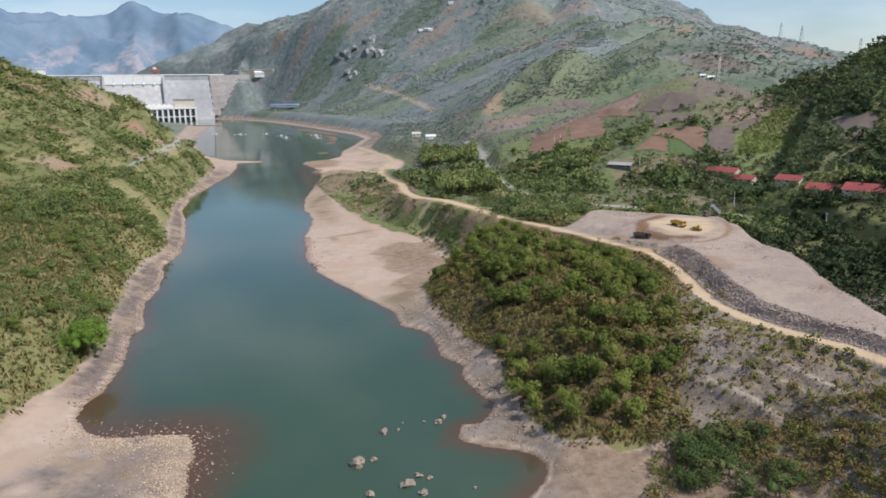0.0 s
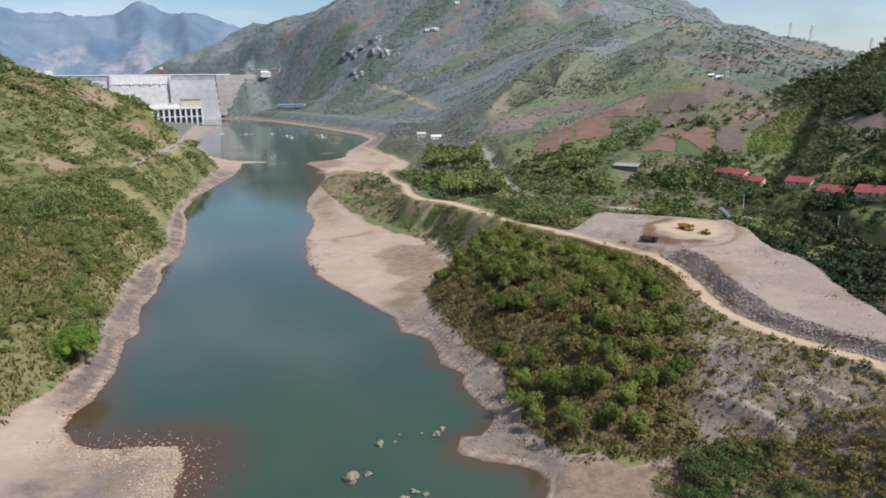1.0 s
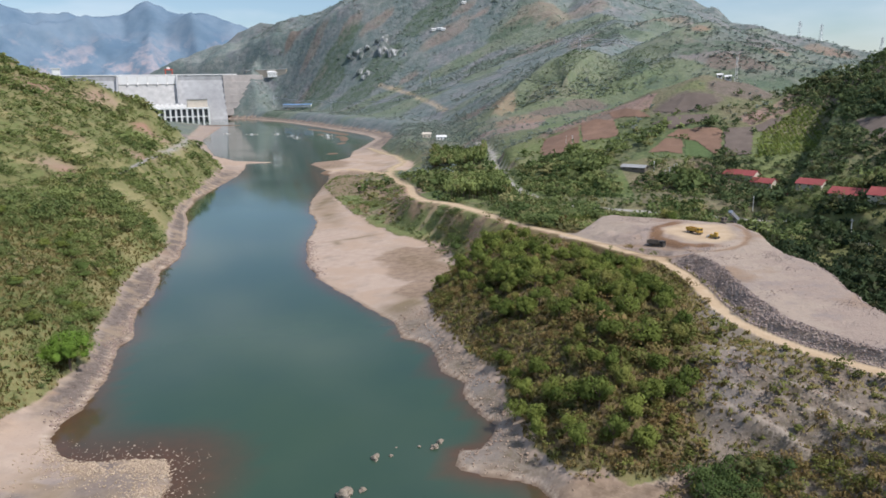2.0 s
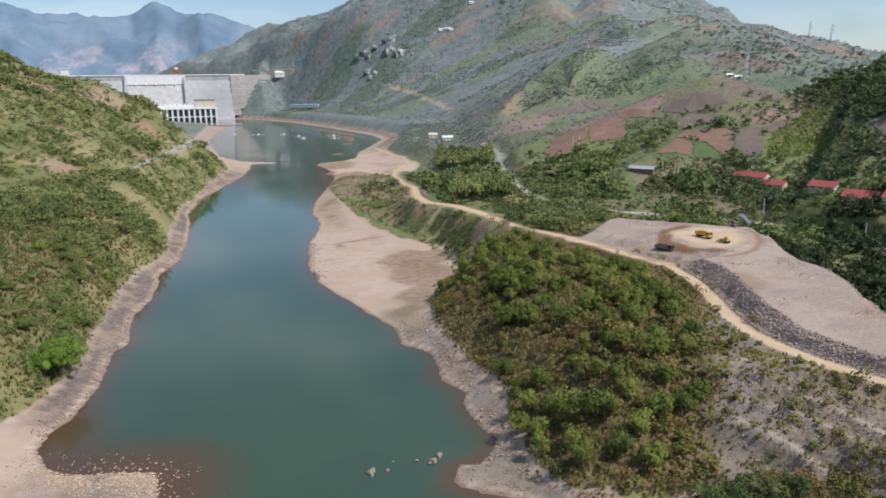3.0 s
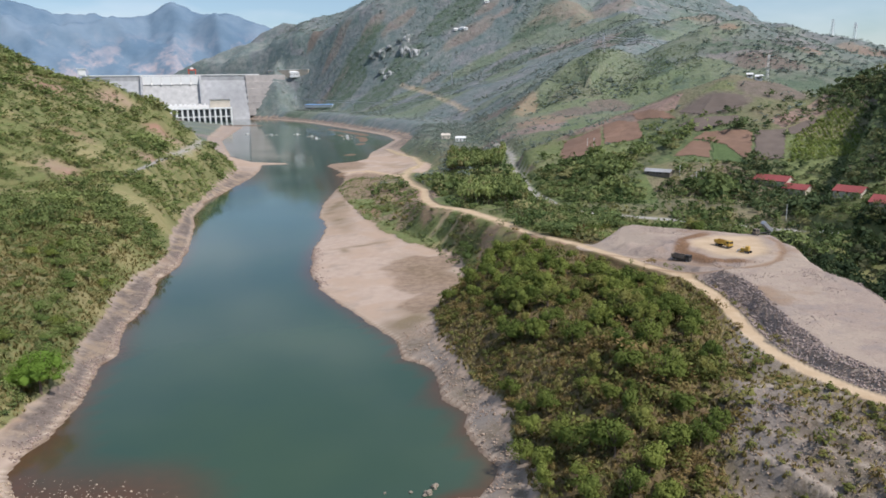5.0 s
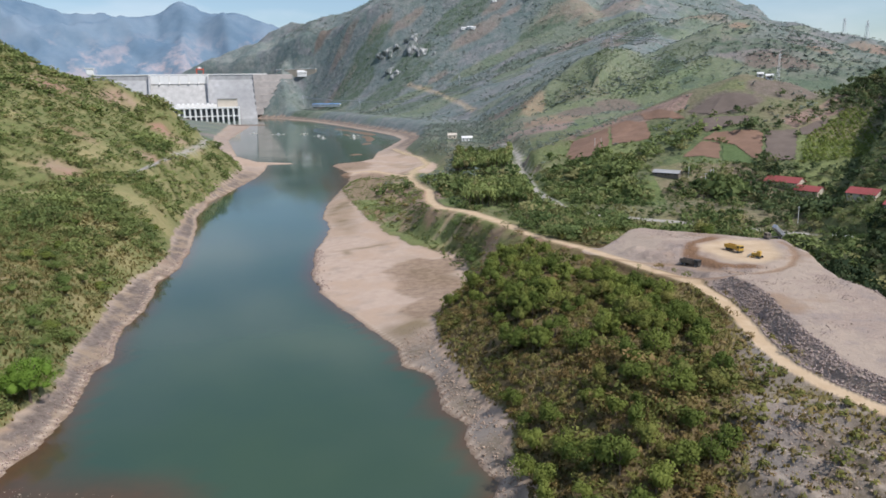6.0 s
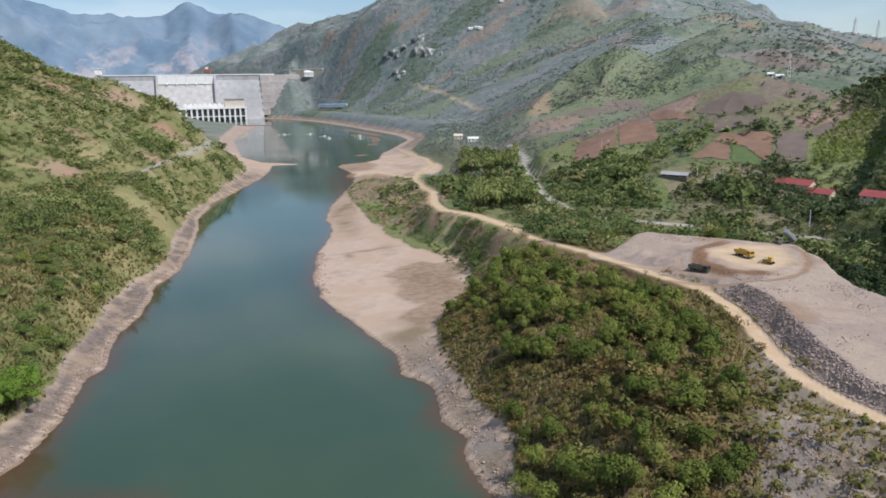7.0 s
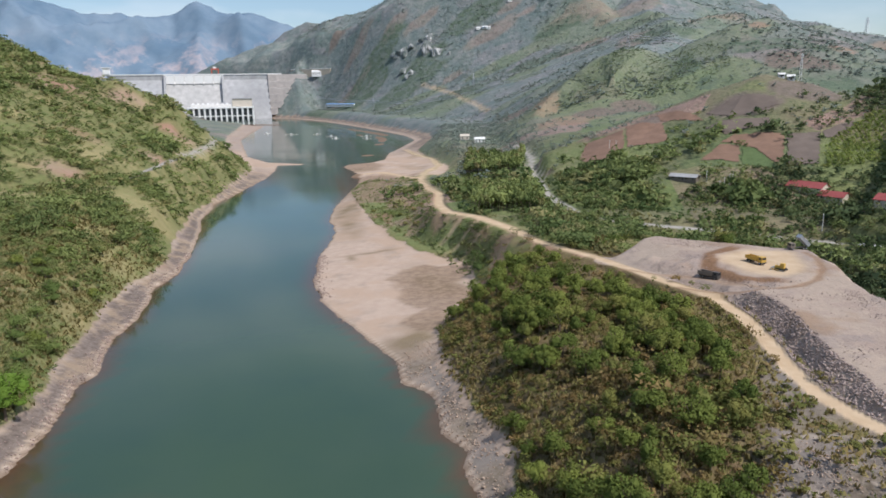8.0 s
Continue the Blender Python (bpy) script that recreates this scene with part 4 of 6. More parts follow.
def planted(name, material, spots, templates, seed, label, category):
    """Many plants as one object; spots: rows of x, y, z, width, height."""
    rng = np.random.default_rng(seed)
    blocks, ways, tints = [], [], []
    kinds = rng.integers(0, len(templates), len(spots))
    for k, quad in enumerate(templates):
        mine = spots[kinds == k]
        if not len(mine):
            continue
        turn = rng.uniform(0, 2 * math.pi, len(mine))
        c, s = np.cos(turn)[:, None, None], np.sin(turn)[:, None, None]
        x, y, z = quad[None, :, :, 0], quad[None, :, :, 1], quad[None, :, :, 2]
        w, h = mine[:, 3][:, None, None], mine[:, 4][:, None, None]
        v = np.stack([(x * c - y * s) * w + mine[:, 0][:, None, None], (x * s + y * c) * w + mine[:, 1][:, None, None], z * h + mine[:, 2][:, None, None]], -1)
        blocks.append(v.reshape(-1, 3, 3))
        nx, ny, nz = quad[None, :, :, 3], quad[None, :, :, 4], quad[None, :, :, 5]
        ways.append(np.stack([nx * c - ny * s, nx * s + ny * c, nz + 0 * c], -1).reshape(-1, 3, 3))
        tint = np.clip(0.5 + 0.6 * fbm(mine[:, 0], mine[:, 1], 30, 3, seed + 3) + rng.uniform(-0.4, 0.4, len(mine)), 0, 1)
        tints.append(np.repeat(tint, quad.shape[0] * 3))
    me = leafy_mesh(name, np.concatenate(blocks), np.concatenate(ways), material, (("tint", "FLOAT", np.concatenate(tints)),))
    return tagged(new(name, me), label, category, kind="stuff")


def scatter(seed, count, x0, x1, y0, y1, density):
    """Random plan points kept by a density from 0 to 1, with the covers at them."""
    rng = np.random.default_rng(seed)
    x, y = rng.uniform(x0, x1, count), rng.uniform(y0, y1, count)
    c = land(x, y)
    chance = density(x, y, c) * (1 - np.clip(c["road"] * 3, 0, 1)) * (c["z"] > 1.0)
    ok = rng.uniform(0, 1, count) < chance
    return np.column_stack([x[ok], y[ok], c["z"][ok]]), rng


def clumps(x, y, size, seed, lo, hi):
    return smooth(lo, hi, fbm(x, y, size, 3, seed))


trng = np.random.default_rng(7)
NEAR_SHRUBS = [crown_template(trng, 130, 9, 0.055, 0.85) for _ in range(5)]
MID_SHRUBS = [crown_template(trng, 80, 7, 0.075, 0.85) for _ in range(5)]
FAR_SHRUBS = [crown_template(trng, 26, 4, 0.15) for _ in range(5)]
VALLEY_SHRUBS = [crown_template(trng, 44, 6, 0.115) for _ in range(5)]
DOTS = [crown_template(trng, 8, 3, 0.26) for _ in range(5)]
TALL = [crown_template(trng, 44, 5, 0.13, 1.1, cores=2) for _ in range(4)]


def sized(spots, rng, lo, hi, tall=0.8, grove=101):
    """Plants are larger in the middle of their groves."""
    heart = clumps(spots[:, 0], spots[:, 1], 34, grove, -0.1, 0.4)
    w = lo + (hi - lo) * np.clip(rng.beta(1.3, 3.4, len(spots)) * (0.55 + 0.9 * heart), 0, 1.2)
    return np.column_stack([spots, w, w * tall * rng.uniform(0.8, 1.25, len(spots))])


def left_cover(x, y, c):
    edge = c["db"] + 7 * fbm(x, y, 22, 3, 102)
    return c["left"] * smooth(1, 9, edge) * (np.where(y > 430, 0.5, 0.26) + np.where(y > 430, 0.5, 0.74) * clumps(x, y, 34, 101, -0.18, 0.12)) * (1 - 0.88 * c["pale"]) * (1 - 0.4 * smooth(0.2, 0.45, fbm(x, y, 85, 3, 72))) * (1 - 0.9 * c["spots"])


def knoll_cover(x, y, c):
    hill = smooth(0, 4, c["db"]) * smooth(3, 6, line_distance(DIRT_ROAD, x, y)[0]) * (1 - 0.85 * smooth(22, 9, line_distance(DIRT_ROAD, x, y)[0]) * smooth(235, 260, y)) * smooth(32, 22, x - 0.10 * (y - 215)) * smooth(420, 395, y)
    return c["right"] * (1 - smooth(-9, -5, c["sp"])) * np.maximum(hill * (0.15 + 0.85 * clumps(x, y, 20, 103, -0.3, 0.25)) * np.where(y < 275, 0.75, 1.0), 0.05 * smooth(4, 9, c["db"])) * smooth(70, 40, c["df"])


LOW_FIELDS = [[(28, 638), (43, 671), (57, 666), (55, 636)], [(44, 675), (54, 690), (91, 684), (85, 639), (80, 629), (68, 661), (58, 670)], [(59, 665), (68, 660), (79, 627), (78, 621), (57, 632)],
              [(93, 684), (117, 686), (106, 623), (87, 624)], [(119, 686), (144, 708), (136, 677), (117, 670)], [(169, 588), (194, 566), (186, 541), (175, 536), (167, 547)]]
HIGH_FIELDS = [[(-35, 770), (-2, 754), (4, 708), (-8, 706), (-30, 710)], [(-71, 709), (-71, 763), (-37, 762), (-33, 712), (-43, 697), (-54, 666)], [(-13, 802), (27, 752), (32, 736), (-3, 760)],
               [(32, 720), (70, 717), (83, 717), (84, 707), (48, 691)], [(35, 751), (60, 766), (89, 757), (93, 740), (55, 726)]]
CROP_FIELD = [(118, 660), (146, 703), (159, 721), (174, 697), (166, 640), (150, 612), (125, 615), (108, 613)]
FIELDS = LOW_FIELDS + HIGH_FIELDS + [CROP_FIELD]


def in_fields(x, y):
    return np.maximum.reduce([inside(poly, x, y) * 1.0 for poly in FIELDS])


ROOFS = ((94, 587), (107, 571), (115, 530), (123, 505), (139, 480), (153, 453), (15, 603))


def valley_cover(x, y, c):
    free = np.minimum.reduce([smooth(9, 14, np.hypot(x - a + 3, y - b + 4)) for a, b in ROOFS])
    dense = smooth(12, 30, c["db"]) * np.maximum(smooth(86, 98, x + 14 * smooth(285, 300, y)), smooth(385, 410, y)) * (1 - smooth(-12, -6, c["sp"]))
    dense = dense * (1 - 0.93 * inside(RIVER_SIDE, x, y)) * (1 - 0.9 * smooth(14, 8, line_distance(DIRT_ROAD, x, y)[0]) * smooth(420, 440, y))
    dense = dense * free
    return c["right"] * dense * (0.14 + 0.86 * clumps(x, y, 48, 105, -0.25, 0.1)) * np.interp(c["df"], [0, 30, 60, 400], [0.9, 0.6, 0.12, 0.12]) * (1 - in_fields(x, y)) * (1 - 0.8 * c["meadow"] * smooth(1100, 1000, y)) + 0.75 * c["right"] * smooth(150, 185, x - 0.15 * (y - 500)) * smooth(800, 740, y) * smooth(430, 480, y) * (1 - in_fields(x, y))


spots, rng = scatter(11, 11500, -470, -150, 130, 560, left_cover)
planted("bank_scrub", LEAF_DRY, sized(spots[spots[:, 1] < 330], rng, 2.2, 11.0, 0.8), NEAR_SHRUBS, 12, "dense olive-green scrub and bushes on the dry left bank", "shrubs")
planted("slope_scrub", LEAF_DRY, sized(spots[spots[:, 1] >= 330], rng, 2.8, 12.5, 0.75), MID_SHRUBS, 13, "olive-green scrub on the upper river slope", "shrubs")
spots, rng = scatter(14, 21000, -1000, -300, 480, 1100, left_cover)
planted("ridge_scrub", LEAF_DRY, sized(spots, rng, 4.0, 15.0, 0.6), FAR_SHRUBS, 15, "scrub and small trees on the ridge above the river", "shrubs")
spots, rng = scatter(45, 5200, -300, -165, 135, 290, lambda x, y, c: c["left"] * smooth(0.5, 4, c["db"]) * (0.45 + 0.55 * clumps(x, y, 11, 133, -0.2, 0.2)) * (1 - 0.8 * c["pale"]) * (1 - 0.8 * c["spots"]))
planted("bank_undergrowth", LEAF_GREEN, np.column_stack([spots, 0.9 + 5.0 * rng.beta(1.1, 3.6, len(spots)), 0.5 + 2.4 * rng.beta(1.1, 3.6, len(spots))]), FAR_SHRUBS, 46, "low mixed green and straw-brown undergrowth on the bank", "shrubs")
spots, rng = scatter(16, 9500, -100, 80, 165, 430, knoll_cover)
planted("knoll_scrub", LEAF_KNOLL, sized(spots, rng, 1.6, 8.5, 0.85, 103), MID_SHRUBS, 17, "thick green and brownish scrub covering the knoll by the river", "shrubs")
spots, rng = scatter(47, 9000, -100, 60, 168, 425, lambda x, y, c: np.maximum(knoll_cover(x, y, c) ** 0.5, 0.5 * c["right"] * smooth(-1, 3, c["db"]) * smooth(14, 8, c["db"]) * smooth(30, 15, x)))
planted("knoll_brush", LEAF_KNOLL, np.column_stack([spots, 0.8 + 3.0 * rng.beta(1.2, 3.0, len(spots)), 0.5 + 2.0 * rng.beta(1.2, 3.0, len(spots))]), FAR_SHRUBS, 48, "low brown and green brush under the trees of the knoll", "shrubs")
spots, rng = scatter(18, 20000, -260, 190, 400, 760, valley_cover)
planted("valley_woods", LEAF_GREEN, sized(spots[spots[:, 1] < 500], rng, 2.5, 16.0, 0.8, 105), MID_SHRUBS, 19, "dark green trees filling the valley beside the road", "trees")
dim = (spots[:, 0] > 62) & (spots[:, 1] >= 500)
planted("village_woods", LEAF_DARK, sized(spots[dim], rng, 3.0, 15.0, 0.8, 105), VALLEY_SHRUBS, 22, "green trees around the red-roofed buildings, coloured dark for shade", "trees")
planted("slope_woods", LEAF_GREEN, sized(spots[(spots[:, 1] >= 500) & ~dim], rng, 2.5, 19.0, 0.75, 105), VALLEY_SHRUBS, 20, "green trees and bushes on the lower valley slopes", "trees")
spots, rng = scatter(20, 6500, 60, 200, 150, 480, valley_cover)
planted("gully_woods", LEAF_GULLY_SHADE, sized(spots, rng, 4.0, 12.0, 0.9), VALLEY_SHRUBS, 21, "dense trees in the gully behind the rubble platform, coloured dark for shade", "trees")
spots, rng = scatter(39, 26000, -335, -80, 400, 860, lambda x, y, c: inside(RIVER_SIDE, x, y) * smooth(5, 8, line_distance(DIRT_ROAD, x, y)[0]) * (0.25 + 0.75 * clumps(x, y, 16, 131, -0.1, 0.25)) * (1 - 0.7 * c["mud_and_shade"]))
planted("embankment_scrub", LEAF_DRY, np.column_stack([spots, 1.3 + 4.5 * rng.beta(1.2, 3.5, len(spots)), 0.7 + 2.6 * rng.beta(1.2, 4, len(spots))]), FAR_SHRUBS, 40, "low green and straw-coloured growth on the bank under the dirt road", "shrubs")
cove = lambda x, y, c: c["right"] * inside([(20, 181), (37, 192), (51, 189), (80, 194), (84, 140), (16, 140)], x, y) * (0.5 + 0.5 * clumps(x, y, 14, 117, -0.3, 0.1)) * 1.0
spots, rng = scatter(28, 1700, 12, 90, 140, 200, lambda x, y, c: np.minimum(1, cove(x, y, c) + 0.25 * inside([(14, 180), (37, 192), (84, 194), (84, 140), (10, 140)], x, y)))
planted("cove_woods", LEAF_KNOLL, sized(spots, rng, 2.5, 8.0, 0.85), MID_SHRUBS, 29, "dark green thicket above the sandy cove", "shrubs")
HILL = [(-190, 1330), (-150, 1430), (-66, 1510), (70, 1500), (120, 1400), (60, 1300), (-60, 1290)]
spots, rng = scatter(35, 9000, -260, 100, 1220, 1500, lambda x, y, c: inside(HILL, x, y) * (0.2 + 0.75 * (np.abs(((x * 0.5 + y) / 11) % 1 - 0.5) < 0.25)) * (0.4 + 0.6 * clumps(x, y, 60, 119, -0.4, 0.0)))
planted("hill_crops", LEAF_CROP, np.column_stack([spots, rng.uniform(2.6, 4.6, len(spots)), rng.uniform(1.3, 2.4, len(spots))]), DOTS, 36, "light green rows of bushes over the rounded hill", "crops")
spots, rng = scatter(37, 700, -665, -605, 735, 778, lambda x, y, c: 1.0 * (np.abs((y / 5.0) % 1 - 0.5) < 0.22))
planted("orchard_rows", LEAF_GREEN, np.column_stack([spots, rng.uniform(2.6, 3.8, len(spots)), rng.uniform(2.0, 3.0, len(spots))]), FAR_SHRUBS, 38, "dark green rows of planted bushes near the ridge top", "crops")
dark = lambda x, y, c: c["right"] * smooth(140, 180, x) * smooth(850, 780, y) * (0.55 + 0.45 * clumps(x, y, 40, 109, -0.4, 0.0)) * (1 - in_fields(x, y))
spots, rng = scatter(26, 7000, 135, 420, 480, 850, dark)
planted("hillside_woods", LEAF_DARK, sized(spots, rng, 5.0, 13.0, 0.9), FAR_SHRUBS, 27, "green woods on the hillside, its shade put into their leaf colour", "trees")
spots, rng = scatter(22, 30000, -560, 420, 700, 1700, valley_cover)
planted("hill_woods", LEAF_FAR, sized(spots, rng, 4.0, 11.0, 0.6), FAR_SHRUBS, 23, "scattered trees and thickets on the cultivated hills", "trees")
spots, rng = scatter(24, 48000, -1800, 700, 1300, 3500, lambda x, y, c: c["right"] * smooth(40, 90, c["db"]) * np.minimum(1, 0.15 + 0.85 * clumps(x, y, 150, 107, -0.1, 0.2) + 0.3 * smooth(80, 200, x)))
planted("mountain_woods", LEAF_FAR, sized(spots, rng, 6.0, 15.0, 0.42), DOTS, 25, "thickets on the mountain slopes, tinted grey-green for haze", "trees")


def tufts(name, seed, count, x0, x1, y0, y1, density, lo, hi, label):
    """Dry grass: upright blades in small tufts."""
    spots, rng = scatter(seed, count, x0, x1, y0, y1, density)
    quads = []
    for k in range(7):
        a, lean = rng.uniform(0, 6.28), rng.normal(scale=0.25, size=2)
        dx, dy, w = math.cos(a), math.sin(a), rng.uniform(0.16, 0.3)
        ox, oy = rng.uniform(-0.35, 0.35, 2)
        quads.append([(ox - dx * w, oy - dy * w, -0.1), (ox + dx * w, oy + dy * w, -0.1), (ox + lean[0], oy + lean[1], 0.8)])
    s = rng.uniform(lo, hi, len(spots))
    planted(name, DRY_GRASS, np.column_stack([spots, s, s]), [np.concatenate([quads, np.tile((0.0, 0.0, 1.0), (7, 3, 1))], 2)], seed, label, "grass")


DRY_GRASS = leaf_material("dry_grass", (0.20, 0.18, 0.075), (0.36, 0.30, 0.14), (0.18, 0.21, 0.07))
tufts("dry_grass", 81, 24000, -330, -165, 150, 420, lambda x, y, c: c["left"] * smooth(0, 5, c["db"]), 0.6, 1.8, "straw-coloured dry grass between the bushes of the bank")
tufts("dry_undergrowth", 82, 20000, -95, 75, 172, 330, lambda x, y, c: c["right"] * smooth(0, 4, c["db"]) * (1 - smooth(-8, -5, c["sp"])) * (1 - 0.85 * c["rubble"]), 0.6, 1.6, "brown dry undergrowth on the knoll")


# ---- trees and shrubs that stand singly ----
def quads_mesh(name, quads, material):
    return leafy_mesh(name, quads[:, :, :3].copy(), quads[:, :, 3:].copy(), material)


def tree_kind(rng, height, width, leaves, foliage=LEAF_TREE, lumps=11, fat=1.0):
    """Trunk with limbs and a crown of leaf sprays: two meshes."""
    bm = bmesh.new()
    fork = height * 0.42
    rod(bm, (0, 0, -0.6), (rng.uniform(-0.2, 0.2), rng.uniform(-0.2, 0.2), fork), height * 0.032, height * 0.02, 7)
    for k in range(6):
        a = k * 1.05 + rng.uniform(-0.3, 0.3)
        out = width * rng.uniform(0.2, 0.36)
        rod(bm, (0, 0, fork * rng.uniform(0.75, 1.0)), (math.cos(a) * out, math.sin(a) * out, height * rng.uniform(0.55, 0.85)), height * 0.014, height * 0.005, 5)
    crown = crown_template(rng, leaves, lumps, 0.27 / width, 0.95, 0.0, lumps // 4, fat)
    crown[:, :, :3] = crown[:, :, :3] * np.array([width, width, height * 0.88]) + np.array([0, 0, height * 0.16])
    me = bpy.data.meshes.new("trunk")
    bm.to_mesh(me)
    bm.free()
    me.materials.append(BARK)
    return me, quads_mesh("crown", crown, foliage)


def shrub_kind(rng, leaves):
    bm = bmesh.new()
    for k in range(4):
        a = k * 1.6 + rng.uniform(-0.4, 0.4)
        rod(bm, (0, 0, -0.15), (math.cos(a) * 0.3, math.sin(a) * 0.3, 0.45), 0.03, 0.012, 5)
    me = bpy.data.meshes.new("stems")
    bm.to_mesh(me)
    bm.free()
    me.materials.append(BARK)
    return me, quads_mesh("crown", crown_template(rng, leaves, 7, 0.075, cores=4), LEAF_SHRUB)


def stand(name, first, second, meshes, m, label, category, group):
    ob = thing(name, m, label, category, group)
    for part_name, me in zip((first, second), meshes):
        child = new(part_name, me)
        child.parent = ob
    return ob


orng = np.random.default_rng(21)
TREES = [tree_kind(orng, orng.uniform(6.5, 9.0), orng.uniform(5.0, 6.8), 1500) for _ in range(5)]
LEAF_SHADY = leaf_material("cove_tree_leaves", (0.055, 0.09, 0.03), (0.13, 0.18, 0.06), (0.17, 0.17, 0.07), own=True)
SHADY = [tree_kind(orng, 7.5, 7.0, 600, LEAF_SHADY) for _ in range(3)]
SHRUBS = [shrub_kind(orng, 150) for _ in range(5)]


def knoll_trees(x, y, c):
    crest = smooth(10, 22, c["db"]) * smooth(34, 24, x - 0.10 * (y - 225)) * smooth(240, 275, y)
    return c["right"] * (1 - smooth(-9, -5, c["sp"])) * np.maximum(crest, 0.12 * smooth(6, 14, c["db"]) * smooth(20, 5, x)) * (0.35 + 0.65 * clumps(x, y, 25, 111, -0.4, 0.0)) * smooth(425, 400, y) * smooth(13, 22, line_distance(DIRT_ROAD, x, y)[0])


spots, rng = scatter(31, 1500, -95, 45, 175, 425, knoll_trees)
extra = [(-20, 205), (-14, 210), (-8, 203), (2, 212), (8, 205), (14, 214), (-26, 222), (-4, 222), (10, 225), (18, 206), (-30, 236), (20, 228), (-18, 197), (-10, 195), (-2, 200), (6, 196), (12, 203), (18, 198), (22, 210), (-27, 212), (-22, 230), (-12, 232), (0, 234), (12, 236), (22, 238), (-36, 248), (-16, 216), (4, 207), (-8, 189), (2, 190), (10, 191)]
spots = np.concatenate([np.array([(x, y, ground_z(x, y)) for x, y in extra]), spots])
for x, y, z in spots[:205]:
    k = rng.integers(0, 5)
    s = rng.uniform(0.55, 1.25)
    stand("tree", "trunk", "crown", TREES[k], pose(x, y, z, 0, 0, rng.uniform(0, 360)) @ Matrix.Diagonal((s * rng.uniform(0.9, 1.15), s, s, 1)),
          "light green broadleaf tree standing in the scrub of the knoll", "tree", "trees on the knoll")
spots, rng = scatter(32, 1400, -330, -175, 180, 480, lambda x, y, c: left_cover(x, y, c) * 0.5 * smooth(4, 10, c["db"]))
for x, y, z in spots[:24]:
    s = rng.uniform(0.6, 1.1)
    stand("tree", "trunk", "crown", TREES[rng.integers(0, 5)], pose(x, y, z, 0, 0, rng.uniform(0, 360)) @ Matrix.Diagonal((s * 1.25, s * 1.25, s * 0.85, 1)),
          "low spreading green tree on the grassy river bank", "tree", "trees on the left bank")
big = stand("tree", "trunk", "crown", tree_kind(orng, 17.0, 18.5, 7000, LEAF_BRIGHT, 70, 0.55), pose(-190, 217, ground_z(-190, 217) - 0.4), "large bright green bushy tree above the stony shore", "tree", "trees on the left bank")
LEAF_BANK = leaf_material("bank_tree_leaves", (0.085, 0.130, 0.036), (0.190, 0.245, 0.075), (0.24, 0.25, 0.09), own=True)
BANK_TREES = [tree_kind(orng, 7.5, 9.5, 1100, LEAF_BANK, 14) for _ in range(3)]
for k, (x, y) in enumerate(((-206, 237), (-211, 243), (-201, 231), (-222, 250), (-219, 262), (-227, 270), (-233, 272), (-228, 258), (-241, 285), (-246, 292), (-243, 263), (-258, 316), (-262, 305), (-270, 330), (-283, 360), (-215, 225), (-236, 245))):
    s = 0.75 + 0.1 * (k * 7 % 5)
    stand("tree", "trunk", "crown", BANK_TREES[k % 3], pose(x, y, ground_z(x, y) - 0.2, 0, 0, k * 50) @ Matrix.Diagonal((s, s, s * 0.85, 1)), "rounded green tree on the river bank slope", "tree", "trees on the left bank")
for k, (x, y) in enumerate(((-112, 468), (-106, 460), (-101, 452), (-97, 443), (-104, 445), (-95, 433), (-92, 425), (-100, 462), (-115, 478))):
    s = 0.8 + 0.12 * (k * 5 % 4)
    stand("tree", "trunk", "crown", SHADY[k % 3], pose(x, y, ground_z(x, y) - 0.2, 0, 0, k * 70) @ Matrix.Diagonal((s, s, s, 1)), "dark green tree below the dirt road", "tree", "trees below the road")
THICKET = [(21, 187), (40, 190), (49, 184), (49, 169), (19, 165)]
spots, rng = scatter(36, 260, 10, 70, 130, 200, lambda x, y, c: inside(THICKET, x, y) * 1.0)
for x, y, z in spots[:30]:
    s = rng.uniform(0.55, 1.0)
    stand("tree", "trunk", "crown", SHADY[rng.integers(0, 3)], pose(x, y, z, 0, 0, rng.uniform(0, 360)) @ Matrix.Diagonal((s, s, s * 0.85, 1)), "low dark green tree in the thicket above the cove", "tree", "trees by the cove")
for x, y, s in ((22, 184, 1.2), (26, 180, 1.1), (30, 185, 1.0), (24, 176, 1.2), (30, 178, 1.1), (35, 182, 0.8), (28, 171, 1.0), (22, 168, 0.9), (44, 166, 0.9), (36, 164, 0.8)):
    stand("tree", "trunk", "crown", SHADY[int(s * 10) % 3], pose(x, y, ground_z(x, y), 0, 0, x * 40) @ Matrix.Diagonal((s, s, s, 1)), "dark green tree casting shade on the sand bank", "tree", "trees by the cove")

spots, rng = scatter(33, 1100, -60, 95, 165, 330, lambda x, y, c: c["right"] * (1 - smooth(-8, -5, c["sp"])) * smooth(3, 8, c["db"]) * smooth(8, 24, x) * (0.2 + 0.8 * clumps(x, y, 18, 113, -0.1, 0.25)))
for x, y, z in spots[:120]:
    s = rng.uniform(1.0, 3.6)
    stand("shrub", "stems", "crown", SHRUBS[rng.integers(0, 5)], pose(x, y, z, 0, 0, rng.uniform(0, 360)) @ Matrix.Diagonal((s, s, s * 0.7, 1)), "low olive shrub on the stony terrace", "shrub", "shrubs on the terraces")
spots, rng = scatter(34, 900, -240, -80, 380, 700, lambda x, y, c: c["right"] * smooth(2, 10, c["db"]) * smooth(45, 30, c["db"]) * inside(RIVER_SIDE, x, y) * smooth(7, 12, line_distance(DIRT_ROAD, x, y)[0]) * clumps(x, y, 26, 115, -0.3, 0.2))
